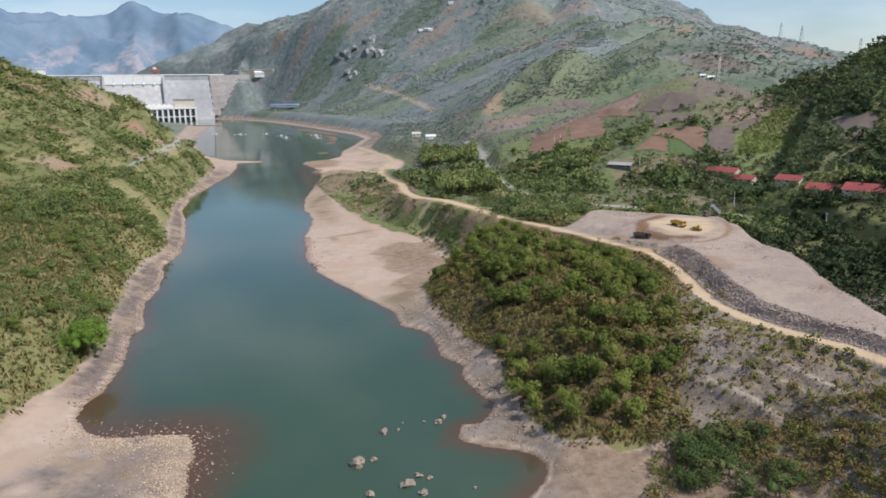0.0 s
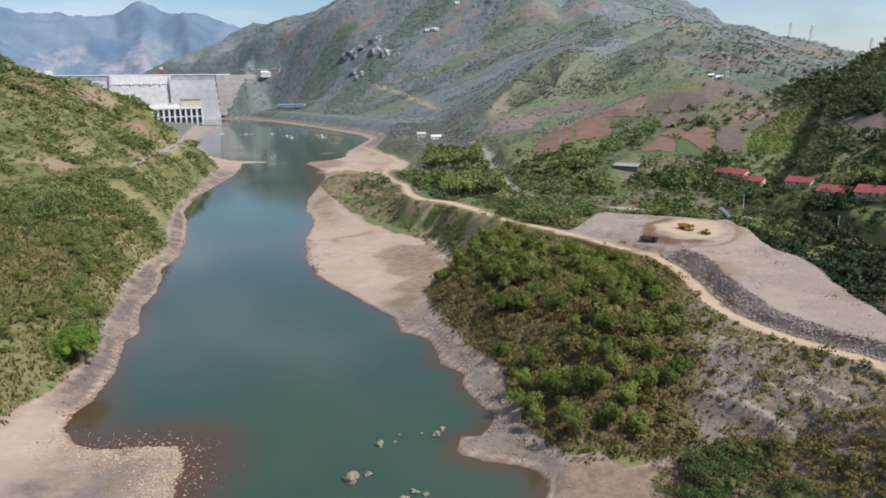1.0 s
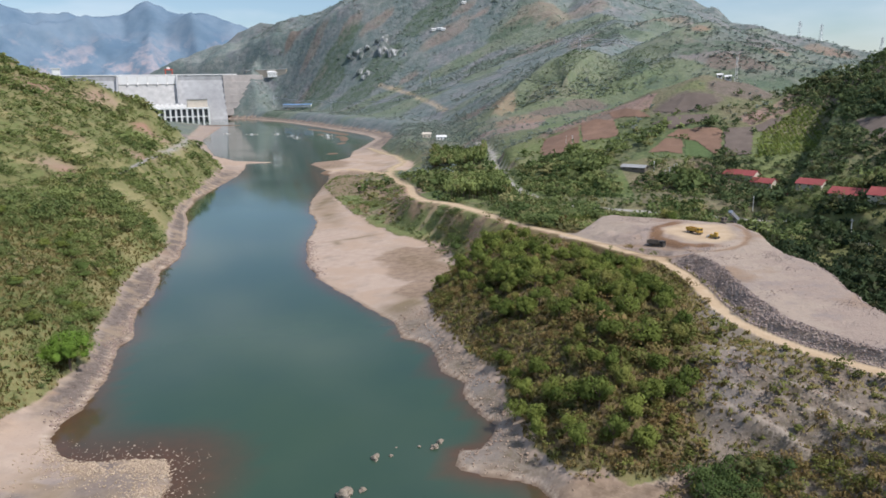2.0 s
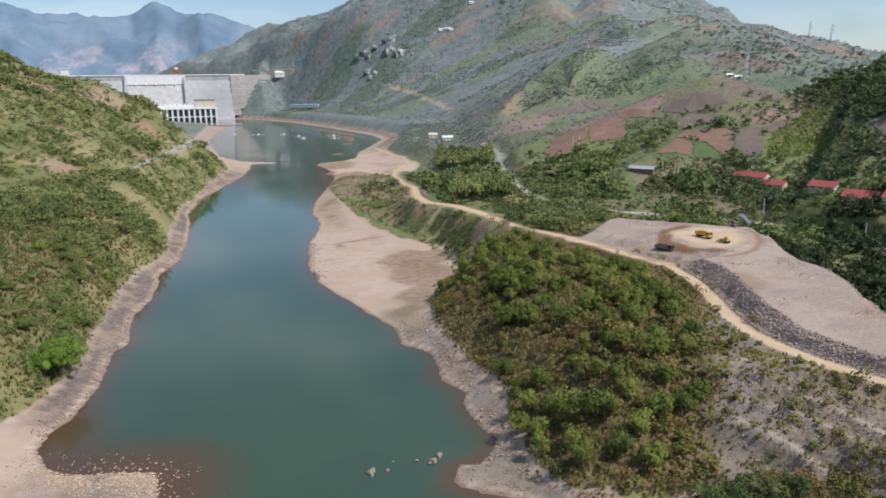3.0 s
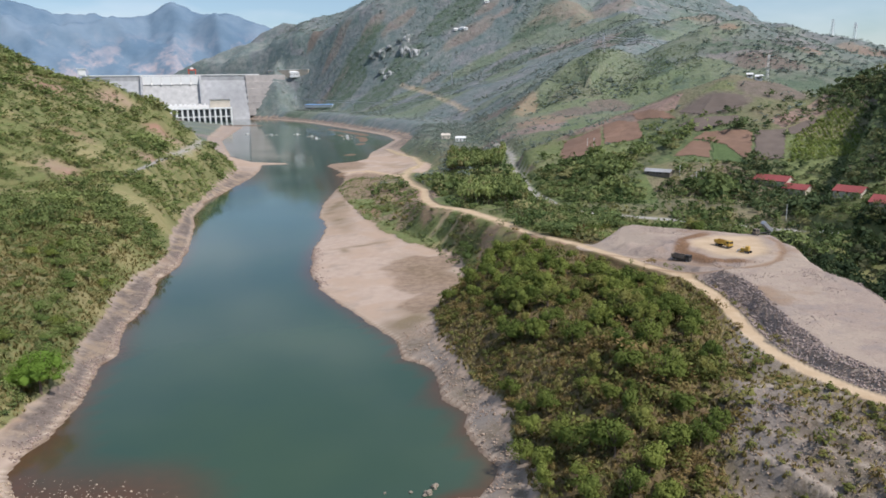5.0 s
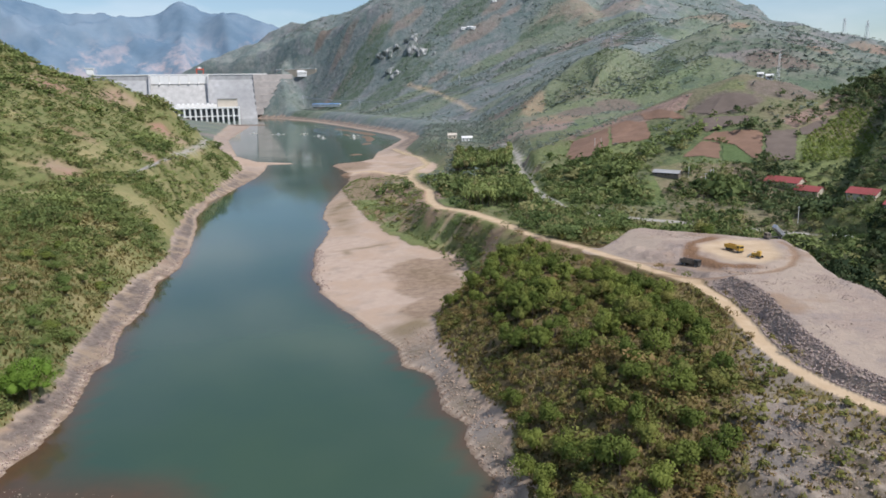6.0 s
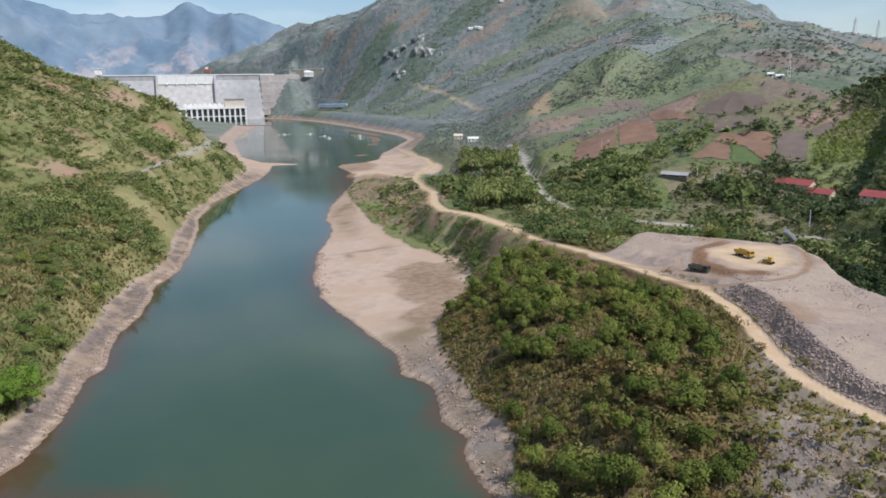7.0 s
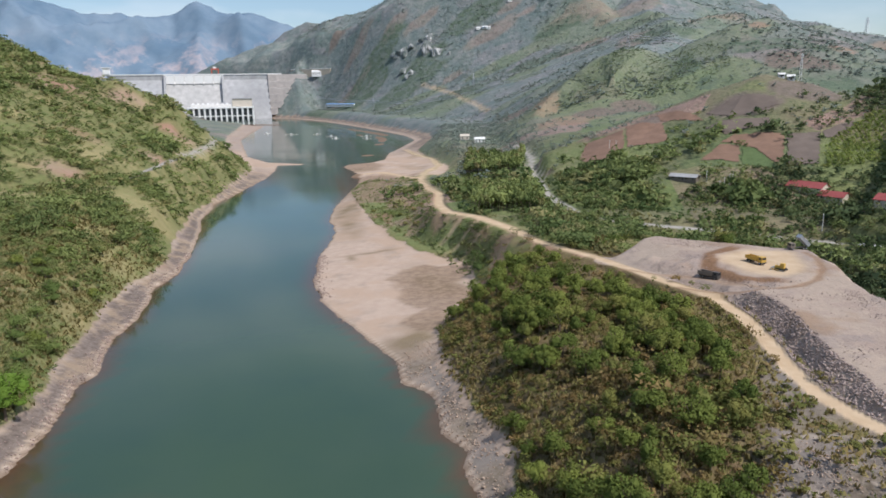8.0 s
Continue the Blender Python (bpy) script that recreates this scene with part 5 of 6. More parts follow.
for x, y, z in spots[:90]:
    s = 1.2 + 4.5 * rng.beta(1.2, 3.5)
    stand("shrub", "stems", "crown", SHRUBS[rng.integers(0, 5)], pose(x, y, z, 0, 0, rng.uniform(0, 360)) @ Matrix.Diagonal((s, s, s * 0.75, 1)), "green shrub on the embankment under the dirt road", "shrub", "shrubs on the embankment")

# plantation blocks: straight stems with high crowns
def block(seed, poly, step, height, label):
    xs, ys = np.array([p[0] for p in poly]), np.array([p[1] for p in poly])
    X, Y = np.meshgrid(np.arange(xs.min(), xs.max(), step), np.arange(ys.min(), ys.max(), step))
    rng = np.random.default_rng(seed)
    X, Y = X.ravel() + rng.uniform(-0.25, 0.25, X.size) * step, Y.ravel() + rng.uniform(-0.25, 0.25, X.size) * step
    ok = inside(poly, X, Y)
    X, Y = X[ok], Y[ok]
    c = land(X, Y)
    free = c["road"] < 0.1
    X, Y, Z = X[free], Y[free], c["z"][free]
    h = height * rng.uniform(0.8, 1.15, len(X))
    planted("plantation_crowns", LEAF_DRY, np.column_stack([X, Y, Z + h * 0.35, h * 0.5, h * 0.75]), TALL, seed, label, "trees")
    w = 0.16
    base = np.column_stack([X, Y, Z])[:, None, :]
    quad = np.array([[(-w, 0, -0.5), (w, 0, -0.5), (w, 0, 1), (-w, 0, 1)], [(0, -w, -0.5), (0, w, -0.5), (0, w, 1), (0, -w, 1)]])
    v = (base[:, None, :, :] + quad[None] * np.stack([np.ones(len(h)), np.ones(len(h)), h * 0.6], 1)[:, None, None, :]).reshape(-1, 3)
    me = array_mesh("plantation_stems", v, np.arange(len(v)).reshape(-1, 4), BARK)
    tagged(new("plantation_stems", me), "thin straight tree stems of the planted block", "tree trunks", kind="stuff")


block(41, [(-190, 755), (-245, 960), (-165, 930), (-125, 715)], 5.0, 13, "pale green crowns of a dense planted tree block")
block(42, [(-122, 520), (-158, 655), (-98, 625), (-72, 520)], 4.2, 12, "olive crowns of a planted tree block beside the dirt road")

# ---- fields ----
def field(name, poly, material, step, lift, label, furrow=0.0):
    xs, ys = [p[0] for p in poly], [p[1] for p in poly]
    X, Y = np.meshgrid(np.arange(min(xs), max(xs) + step, step), np.arange(min(ys), max(ys) + step, step))
    n = X.shape[1]
    i = np.arange((X.shape[0] - 1) * (n - 1))
    a = (i // (n - 1)) * n + i % (n - 1)
    quads = np.stack([a, a + 1, a + n + 1, a + n], 1)
    x, y = X.ravel(), Y.ravel()
    ok = inside(poly, x[quads].mean(1), y[quads].mean(1))
    quads = quads[ok]
    used, back = np.unique(quads, return_inverse=True)
    x, y = x[used], y[used]
    z = land(x, y)["z"] + lift + furrow * np.sin((x * 0.8 + y * 0.6) * 2.4)
    me = array_mesh(name, np.column_stack([x, y, z]), back.reshape(-1, 4), material, (), True)
    return tagged(new(name, me), label, "field", kind="structure")


CROP = leaf_material("crop_leaves", (0.15, 0.21, 0.052), (0.30, 0.365, 0.100), (0.31, 0.30, 0.11))
GREEN_FIELD = simple("green_crop", (0.10, 0.145, 0.055), 0.9, 0.3, 0.3, relief=0.5)
for k, (poly, soil_kind, label) in enumerate(zip(LOW_FIELDS + HIGH_FIELDS, (RED_SOIL, RED_SOIL, GREEN_FIELD, GREY_SOIL, GREY_SOIL, GREY_SOIL, RED_SOIL, RED_SOIL, RED_SOIL, GREY_SOIL, GREY_SOIL), (
        "ploughed reddish-brown field on the slope", "bare reddish field above the green plot", "small dark green crop plot between red fields", "dry grey-brown field with fine furrows",
        "narrow brown fallow strip beside the crop rows", "bare brown clearing on the wooded hill", "red-brown terraced field on the low hill", "sloping red field beside low bushes",
        "narrow orange-brown field on the hilltop", "grey-brown fallow field under the ridge", "brown fallow hilltop above the fields"))):
    field("field_%d" % (k + 1), poly, soil_kind, 1.5, 0.5, label)
rng = np.random.default_rng(51)
cx, cy = rng.uniform(95, 185, 3000), rng.uniform(575, 735, 3000)
ok = inside(CROP_FIELD, cx, cy)
cx, cy = np.round(cx[ok] / 3.4) * 3.4 + rng.uniform(-0.5, 0.5, ok.sum()), cy[ok]
planted("crop_rows", CROP, np.column_stack([cx, cy, land(cx, cy)["z"], rng.uniform(2.4, 3.8, len(cx)), rng.uniform(2.0, 3.2, len(cx))]), FAR_SHRUBS, 52, "bright green rows of crop bushes on the slope", "crops")

# ---- dam ----
BENCH = simple("benched_rock", (0.47, 0.435, 0.41), 0.95, 0.4, 0.05)
SPILL = simple("streaked_concrete", (0.52, 0.515, 0.50), 0.9, 0.45, 0.05)
dam_a, dam_b = Vector((-2318, 2650, 0)), Vector((-1752, 3026, 0))
run = dam_b - dam_a
LENGTH = run.length
dam = thing("dam", Matrix.Translation(dam_a) @ Matrix.Rotation(math.atan2(run.y, run.x), 4, "Z"), "huge pale grey concrete gravity dam closing the valley", "dam")
TOP = 199.0


def profile(top, crest, neck, foot, batter):
    return [(crest, foot), (crest, top), (0, top), (0, top - neck), (-(top - neck - foot) * batter, foot)]


def dam_block(name, x0, x1, top, neck, batter, material, label="", push=0.0):
    outline = [(u - push, v) for u, v in profile(top, 14, neck, -6, batter)]
    return part(name, prism(bmesh.new(), outline, x0, x1), material, dam, label)


s0, s1 = LENGTH * 0.345, LENGTH * 0.705
dam_block("wall_section", 0, s0, TOP - 4, 22, 0.62, CONCRETE)
dam_block("wall_section", s1, LENGTH, TOP - 4, 22, 0.62, CONCRETE)
dam_block("spillway", s0, s1, TOP - 12, 34, 0.66, SPILL, "pale streaked concrete spillway face", 5)
part("spillway_band", prism(bmesh.new(), [(-3, TOP - 42), (-3, TOP - 6), (-8, TOP - 6), (-8, TOP - 42)], s0 + 4, s1 - 4), WHITE, dam, "white band of closed gates")
bm = bmesh.new()
for k in range(7):
    x = s0 + (s1 - s0) * k / 6
    prism(bm, [(12, TOP - 30), (12, TOP - 2), (-9, TOP - 2), (-9, TOP - 34), (-16, TOP - 44)], x - 3, x + 3)
part("spillway_piers", bm, PALE_CONCRETE, dam)
for k, x in enumerate((s0, s1)):
    part("guide_wall", prism(bmesh.new(), [(0, TOP - 8), (-12, TOP - 8), (-115, 28), (-115, 14), (-10, TOP - 40)], x - 4, x + 4), CONCRETE, dam)
part("crest_road", box(bmesh.new(), -6, LENGTH + 60, -3, 16, TOP - 4, TOP), WHITE, dam, "white parapet along the crest")
bm = box(bmesh.new(), -14, 14, -10, 16, TOP, TOP + 26, 1.0)
box(bm, -18, 18, -13, 19, TOP + 26, TOP + 29)
part("gate_tower", bm, WHITE, dam, "white gate tower at the end of the crest")

for k in range(6):
    z0, z1 = TOP - 4 - 30 * k, TOP - 34 - 30 * k
    x1, front = LENGTH + 175 - 29 * k, -8 - 16 * k
    part("abutment_bench", box(bmesh.new(), LENGTH - 3, x1, front, 40, z1, z0, 0.8), BENCH, dam, "concrete and rock bench of the abutment")

gantry = thing("gantry_crane", Matrix.Translation(dam_a + run * 0.66 + Vector((0, 0, TOP + 0.1))) @ Matrix.Rotation(math.atan2(run.y, run.x), 4, "Z"), "red and white gantry crane standing on the dam crest", "crane")
for x in (-14, 14):
    for y in (-2, 13):
        part("leg", box(bmesh.new(), x - 2, x + 2, y - 1.5, y + 1.5, 0, 18), RED_PAINT, gantry)
part("bridge", box(bmesh.new(), -18, 18, -5, 16, 18, 23, 0.6), RED_PAINT, gantry, "red crane bridge")
part("hoist_house", box(bmesh.new(), -8, 6, -3, 12, 23, 31, 0.6), WHITE, gantry, "white hoist house")

power = thing("powerhouse", Matrix.Translation(dam_a + run * 0.60 + Vector((0.553, -0.833, 0)) * 160) @ Matrix.Rotation(math.atan2(run.y, run.x), 4, "Z"), "white powerhouse with tall draft bays at the foot of the dam", "power station")
# near-black back wall stands in for the shade within the bays
part("back_wall", box(bmesh.new(), -80, 190, 4, 50, -4, 52), SHADE_BAY, power, "recessed bays, coloured dark for the shade inside")
part("deck", box(bmesh.new(), -84, 194, -10, 54, 48, 55, 0.5), WHITE, power, "white deck above the bays")
for k in range(13):
    x = -80 + 270 * k / 12
    part("pier", box(bmesh.new(), x - 4, x + 4, -8, 6, -6, 48, 0.4), WHITE, power)
part("sill_beam", box(bmesh.new(), -82, 192, -7, 4, 14, 18), WHITE, power)
part("hall", box(bmesh.new(), -70, 100, 14, 52, 55, 66, 0.8), PALE_CONCRETE, power, "pale machine hall")
part("annex", box(bmesh.new(), 104, 188, 10, 52, 55, 88, 0.8), WALL, power, "taller side building")
part("annex_roof", box(bmesh.new(), 101, 191, 7, 55, 88, 91), GREY_ROOF, power)
for k in range(8):
    x = -62 + 20 * k
    part("vent_house", box(bmesh.new(), x, x + 9, 20, 30, 66, 72, 0.4), WHITE, power)

TAN_WALL = simple("tan_retaining_wall", (0.50, 0.43, 0.34), 0.9, 0.2, 0.05)
terrace_wall = thing("retaining_wall", Matrix.Translation((-1703, 3148, ground_z(-1703, 3148) - 12)) @ Matrix.Rotation(math.atan2(-34, 223), 4, "Z"), "long tan retaining wall above the dam road", "wall")
part("wall", box(bmesh.new(), 0, 225, 0, 9, -12, 24, 0.6), TAN_WALL, terrace_wall)
part("coping", box(bmesh.new(), -1, 226, -1, 10, 24, 26, 0.3), PALE_CONCRETE, terrace_wall)

# ---- buildings ----
def shed(x, y, turn, length, width, height, roof, wall, label, category="shed", group="", pitch=0.28, name="long_shed"):
    z = ground_z(x, y)
    ob = thing(name, pose(x, y, z, 0, 0, turn), label, category, group)
    part("wall", box(bmesh.new(), -length / 2, length / 2, -width / 2, width / 2, -2.5, height, 0.05), wall, ob)
    rise, over = width * pitch, 0.7
    w, t = width / 2 + over, 0.18
    part("roof", prism(bmesh.new(), [(-w, height - over * pitch * 2), (0, height + rise), (w, height - over * pitch * 2), (w, height - over * pitch * 2 + t), (0, height + rise + t), (-w, height - over * pitch * 2 + t)], -length / 2 - over, length / 2 + over), roof, ob, "sheet metal roof")
    for side in (-1, 1):
        part("gable", prism(bmesh.new(), [(-width / 2, height - 0.02), (width / 2, height - 0.02), (0, height + rise - 0.1)], side * length / 2 - 0.1, side * length / 2 + 0.1), wall, ob)
    count = max(2, int(length / 5))
    for k in range(count):
        u = -length / 2 + length * (k + 0.5) / count
        part("window", box(bmesh.new(), u - 0.7, u + 0.7, -width / 2 - 0.06, -width / 2 + 0.05, height * 0.35, height * 0.72), GLASS, ob)
    part("door", box(bmesh.new(), -0.6, 0.6, -width / 2 - 0.08, -width / 2 + 0.05, 0, 2.1), DARK_PAINT, ob)
    return ob


for x, y, turn, length, width in ((94, 587, -38, 24, 11), (107, 571, -38, 16, 10), (115, 530, -40, 18, 10), (123, 505, -40, 16, 10), (139, 480, -36, 22, 12), (153, 453, -36, 24, 13)):
    shed(x, y, turn, length, width, 2.4, RED_ROOF, WALL, "long building with a red sheet roof among trees", "building", "red-roofed buildings")
shed(16, 608, -25, 20, 6, 2.4, GREY_ROOF, DUSTY, "low open hall with a pale grey roof", "hall", name="hall")
shed(-309, 1183, 20, 14, 10, 7.0, WALL, WALL, "ochre house among the trees by the river road", "house", name="house")
shed(-273, 1140, 15, 16, 9, 5.0, WHITE, WHITE, "white house with a bright roof by the river road", "house", name="house")
shed(107, 470, -60, 14, 5, 3.0, WHITE, WALL, "low shed with a white roof in the gully woods", "shed", name="shed")
shed(128, 420, -60, 12, 6, 3.0, WHITE, WALL, "low shed with a white roof in the gully woods", "shed", name="shed")
shed(110, 805, 0, 6, 5, 3.2, WHITE, WHITE, "white equipment hut beside the radio mast", "hut", name="hut")
shed(102, 806, 0, 5, 4, 3.0, WHITE, WHITE, "white equipment hut beside the radio mast", "hut", name="hut")
for x, y, turn, length, width in ((-1396, 2948, -20, 60, 22), (-1330, 2892, -12, 56, 22), (-1266, 2848, -12, 50, 20)):
    shed(x, y, turn, length, width, 9, BLUE_ROOF, WHITE, "large shed with a blue sheet roof on the far bank", "warehouse", "blue-roofed sheds", 0.15, "warehouse")
shed(-1554, 3124, 20, 44, 24, 20, WHITE, WHITE, "white control building beside the dam", "building", name="building")

for x, y, turn, length in ((-722, 2896, 20, 18), (-695, 2890, -10, 22), (-679, 2882, 15, 16), (-610, 2959, 10, 18)):
    shed(x, y, turn, length, 10, 5.0, WHITE, WHITE, "small white hamlet house on the mountain slope", "house", "hamlet houses", name="house")

spots = np.array([(x - 4 + 0.79 * u, y - 9 - 0.62 * u, 0.0) for x, y in ((94, 587), (107, 571), (115, 530), (123, 505), (139, 480), (153, 453)) for u in (-13, -9, -6, -2, 2, 5, 9, 13)])
spots[:, 2] = land(spots[:, 0], spots[:, 1])["z"]
rng = np.random.default_rng(53)
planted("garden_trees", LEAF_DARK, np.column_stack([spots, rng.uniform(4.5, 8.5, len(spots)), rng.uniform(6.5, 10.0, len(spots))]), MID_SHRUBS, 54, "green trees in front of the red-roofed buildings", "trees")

# ---- masts and power lines ----
def lattice(bm, height, base, top, levels, r):
    prev = None
    for k in range(levels + 1):
        s = base + (top - base) * (k / levels) ** 0.8
        z = height * k / levels
        ring = [(s * a, s * b, z) for a, b in ((1, 1), (-1, 1), (-1, -1), (1, -1))]
        for i in range(4):
            if prev:
                rod(bm, prev[i], ring[i], r, sides=4)
                rod(bm, prev[i], ring[(i + 1) % 4], r * 0.6, sides=4)
            rod(bm, ring[i], ring[(i + 1) % 4], r * 0.6, sides=4)
        prev = ring
    return bm


def pylon(x, y, turn, height=42.0):
    ob = thing("pylon", pose(x, y, ground_z(x, y) - 0.5, 0, 0, turn), "grey steel lattice power pylon on the ridge", "pylon", "power pylons")
    part("tower", lattice(bmesh.new(), height, 3.6, 0.7, 9, 0.2), STEEL, ob)
    for k, (z, w) in enumerate(((height * 0.7, 8), (height * 0.82, 7), (height * 0.94, 5.5))):
        bm = bmesh.new()
        for side in (-1, 1):
            rod(bm, (0, 0, z + 1.2), (side * w, 0, z), 0.22, sides=4)
            rod(bm, (0, 0, z - 1.0), (side * w, 0, z), 0.22, sides=4)
        part("arm", bm, STEEL, ob)
    return ob


PYLONS = [(-1505, 3021, 30), (-1090, 2680, 30), (-73, 1470, 70), (-640, 2500, 60), (396, 2546, 80), (422, 2541, 80), (474, 2587, 60), (370, 1700, 40), (407, 1680, 40), (510, 1640, 40), (385, 2480, 80)]
for x, y, turn in PYLONS:
    pylon(x, y, turn, 46.0 if y > 2400 else 34.0)


def cable(a, b, sag, label):
    cu = bpy.data.curves.new("power_cable", "CURVE")
    cu.dimensions, cu.bevel_depth, cu.bevel_resolution = "3D", 0.32, 0
    sp = cu.splines.new("POLY")
    sp.points.add(24)
    for i in range(25):
        s = i / 24
        p = Vector(a).lerp(Vector(b), s)
        sp.points[i].co = (p.x, p.y, p.z - sag * 4 * s * (1 - s), 1)
    cu.materials.append(STEEL)
    return tagged(new("power_cable", cu), label, "power line", "power cables")


def pylon_top(k, w, z):
    x, y, turn = PYLONS[k]
    z = z * (46.0 if y > 2400 else 34.0) / 34.0
    return (x + w * math.cos(radians(turn)), y + w * math.sin(radians(turn)), ground_z(x, y) - 0.5 + z)


for w, z in ((-8, 23.8), (8, 23.8), (-7, 27.9), (7, 27.9)):
    cable(pylon_top(1, w, z), pylon_top(2, w, z), 45, "thin steel power cable spanning the valley")
    cable(pylon_top(0, w, z), pylon_top(1, w, z), 6, "thin steel power cable near the dam")
    cable(pylon_top(2, w, z), pylon_top(4, w, z), 6, "thin steel power cable over the hill")

mast = thing("radio_mast", pose(118, 806, ground_z(118, 806) - 0.3), "tall white and red lattice radio mast on the brown ridge", "mast")
part("lower_section", lattice(bmesh.new(), 13, 1.3, 0.9, 6, 0.11), WHITE, mast)
bm = lattice(bmesh.new(), 12, 0.9, 0.5, 6, 0.10)
bmesh.ops.translate(bm, verts=bm.verts, vec=(0, 0, 13))
part("upper_section", bm, WHITE, mast)
bm = bmesh.new()
for k in range(3):
    a = k * 2.1
    box(bm, math.cos(a) * 1.1 - 0.25, math.cos(a) * 1.1 + 0.25, math.sin(a) * 1.1 - 0.25, math.sin(a) * 1.1 + 0.25, 21.5, 24.5)
part("antennas", bm, WHITE, mast)
part("spike", rod(bmesh.new(), (0, 0, 25), (0, 0, 28), 0.06), STEEL, mast)

for x, y, h in ((31, 603, 9), (39, 589, 9), (42, 590, 11), (46, 598, 10), (48, 600, 10), (-46, 716, 8), (-40, 712, 8), (88, 500, 10), (121, 415, 11)):
    pole = thing("utility_pole", pose(x, y, ground_z(x, y) - 0.3, 0, 0, x * 13), "pale concrete utility pole among the valley trees", "pole", "utility poles")
    part("post", rod(bmesh.new(), (0, 0, 0), (0, 0, h), 0.24, 0.15, 8), PALE_CONCRETE, pole)
    part("crossarm", box(bmesh.new(), -1.1, 1.1, -0.08, 0.08, h - 0.9, h - 0.72), STEEL, pole)
    for s in (-0.95, 0, 0.95):
        part("insulator", rod(bmesh.new(), (s, 0, h - 0.72), (s, 0, h - 0.45), 0.07, 0.05, 6), WHITE, pole)

# ---- vehicles ----
def tipper(x, y, turn, paint, bed_paint, label, tilt=0.0):
    """A three-axle tipper lorry, nose towards its own +x."""
    z = ground_z(x, y)
    ob = thing("tipper_lorry", pose(x, y, z, 0, 0, turn), label, "truck", "tipper lorries")
    part("chassis", box(bmesh.new(), -4.0, 4.2, -0.5, 0.5, 0.75, 1.15, 0.05), DARK_PAINT, ob)
    bm = prism(bmesh.new(), [(-1.2, 0.9), (1.2, 0.9), (1.2, 2.3), (1.05, 3.1), (-1.05, 3.1), (-1.2, 2.3)], 2.3, 4.4)
    cab = part("cab", bm, paint, ob)
    part("windscreen", box(bmesh.new(), 4.37, 4.43, -1.0, 1.0, 2.0, 2.85), GLASS, cab)
    for s in (-1, 1):
        part("side_window", box(bmesh.new(), 2.9, 3.9, s * 1.19 - 0.03, s * 1.19 + 0.03, 2.0, 2.75), GLASS, cab)
    part("bumper", box(bmesh.new(), 4.3, 4.6, -1.25, 1.25, 0.55, 1.0, 0.05), DARK_PAINT, ob)
    bm = bmesh.new()
    box(bm, -4.2, 2.0, -1.25, 1.25, 1.25, 1.4)
    for s in (-1, 1):
        box(bm, -4.2, 2.0, s * 1.25 - 0.08, s * 1.25 + 0.08, 1.3, 2.75)
        for k in range(6):
            u = -4.0 + 1.15 * k
            box(bm, u, u + 0.14, s * 1.34 - 0.06, s * 1.34 + 0.06, 1.3, 2.75)
    box(bm, 1.9, 2.06, -1.3, 1.3, 1.3, 3.0)
    box(bm, -4.25, -4.1, -1.3, 1.3, 1.3, 2.6)
    if tilt:
        bmesh.ops.rotate(bm, verts=bm.verts, cent=(-4.0, 0, 1.3), matrix=Matrix.Rotation(radians(-tilt), 3, "Y"))
    part("tipper_body", bm, bed_paint, ob, "ribbed steel tipper body")
    for u in (3.3, -1.9, -3.2):
        for s in (-1, 1):
            wheel = part("wheel", rod(bmesh.new(), (u, s * 0.78, 0.5), (u, s * 1.2, 0.5), 0.52, sides=14), TYRE, ob)
            part("rim", rod(bmesh.new(), (u, s * 1.19, 0.5), (u, s * 1.23, 0.5), 0.27, sides=10), STEEL, wheel)
    return ob


tipper(38, 364, -52, YELLOW, YELLOW, "yellow tipper lorry standing on the brown earth pad")
tipper(20, 350.5, -36, DARK_PAINT, DUSTY, "dusty dark tipper lorry on the curved haul track")
tipper(58, 393, -150, DUSTY, STEEL, "dusty tipper lorry with its steel body raised at the platform edge", 42)


def bulldozer(x, y, turn):
    ob = thing("bulldozer", pose(x, y, ground_z(x, y), 0, 0, turn), "dusty yellow bulldozer working on the earth pad", "bulldozer")
    for s in (-1, 1):
        track = part("track", prism(bmesh.new(), [(-1.7, 0.0), (1.7, 0.0), (2.1, 0.45), (1.7, 0.95), (-1.7, 0.95), (-2.1, 0.45)], s * 1.15 - 0.28, s * 1.15 + 0.28, Matrix.Rotation(radians(-90), 4, "Z")), TYRE, ob)
        for k in range(5):
            part("roller", rod(bmesh.new(), (-1.4 + 0.7 * k, s * 1.15 - 0.3, 0.35), (-1.4 + 0.7 * k, s * 1.15 + 0.3, 0.35), 0.22, sides=10), STEEL, track)
    part("engine_cover", box(bmesh.new(), 0.2, 2.2, -0.65, 0.65, 0.6, 1.9, 0.08), YELLOW, ob)
    cab = part("cab", box(bmesh.new(), -1.4, 0.1, -0.8, 0.8, 0.9, 2.95, 0.06), YELLOW, ob)
    part("window", box(bmesh.new(), 0.08, 0.14, -0.65, 0.65, 1.9, 2.7), GLASS, cab)
    part("exhaust", rod(bmesh.new(), (1.2, 0.3, 1.9), (1.2, 0.3, 2.7), 0.06, sides=8), DARK_PAINT, ob)
    part("blade", prism(bmesh.new(), [(-1.9, 0.05), (1.9, 0.05), (1.9, 1.25), (-1.9, 1.25)], 2.9, 3.1), STEEL, ob)
    for s in (-1, 1):
        part("push_arm", rod(bmesh.new(), (0.2, s * 1.5, 0.5), (2.95, s * 1.5, 0.5), 0.12, sides=6), YELLOW, ob)


bulldozer(46, 354, 150)

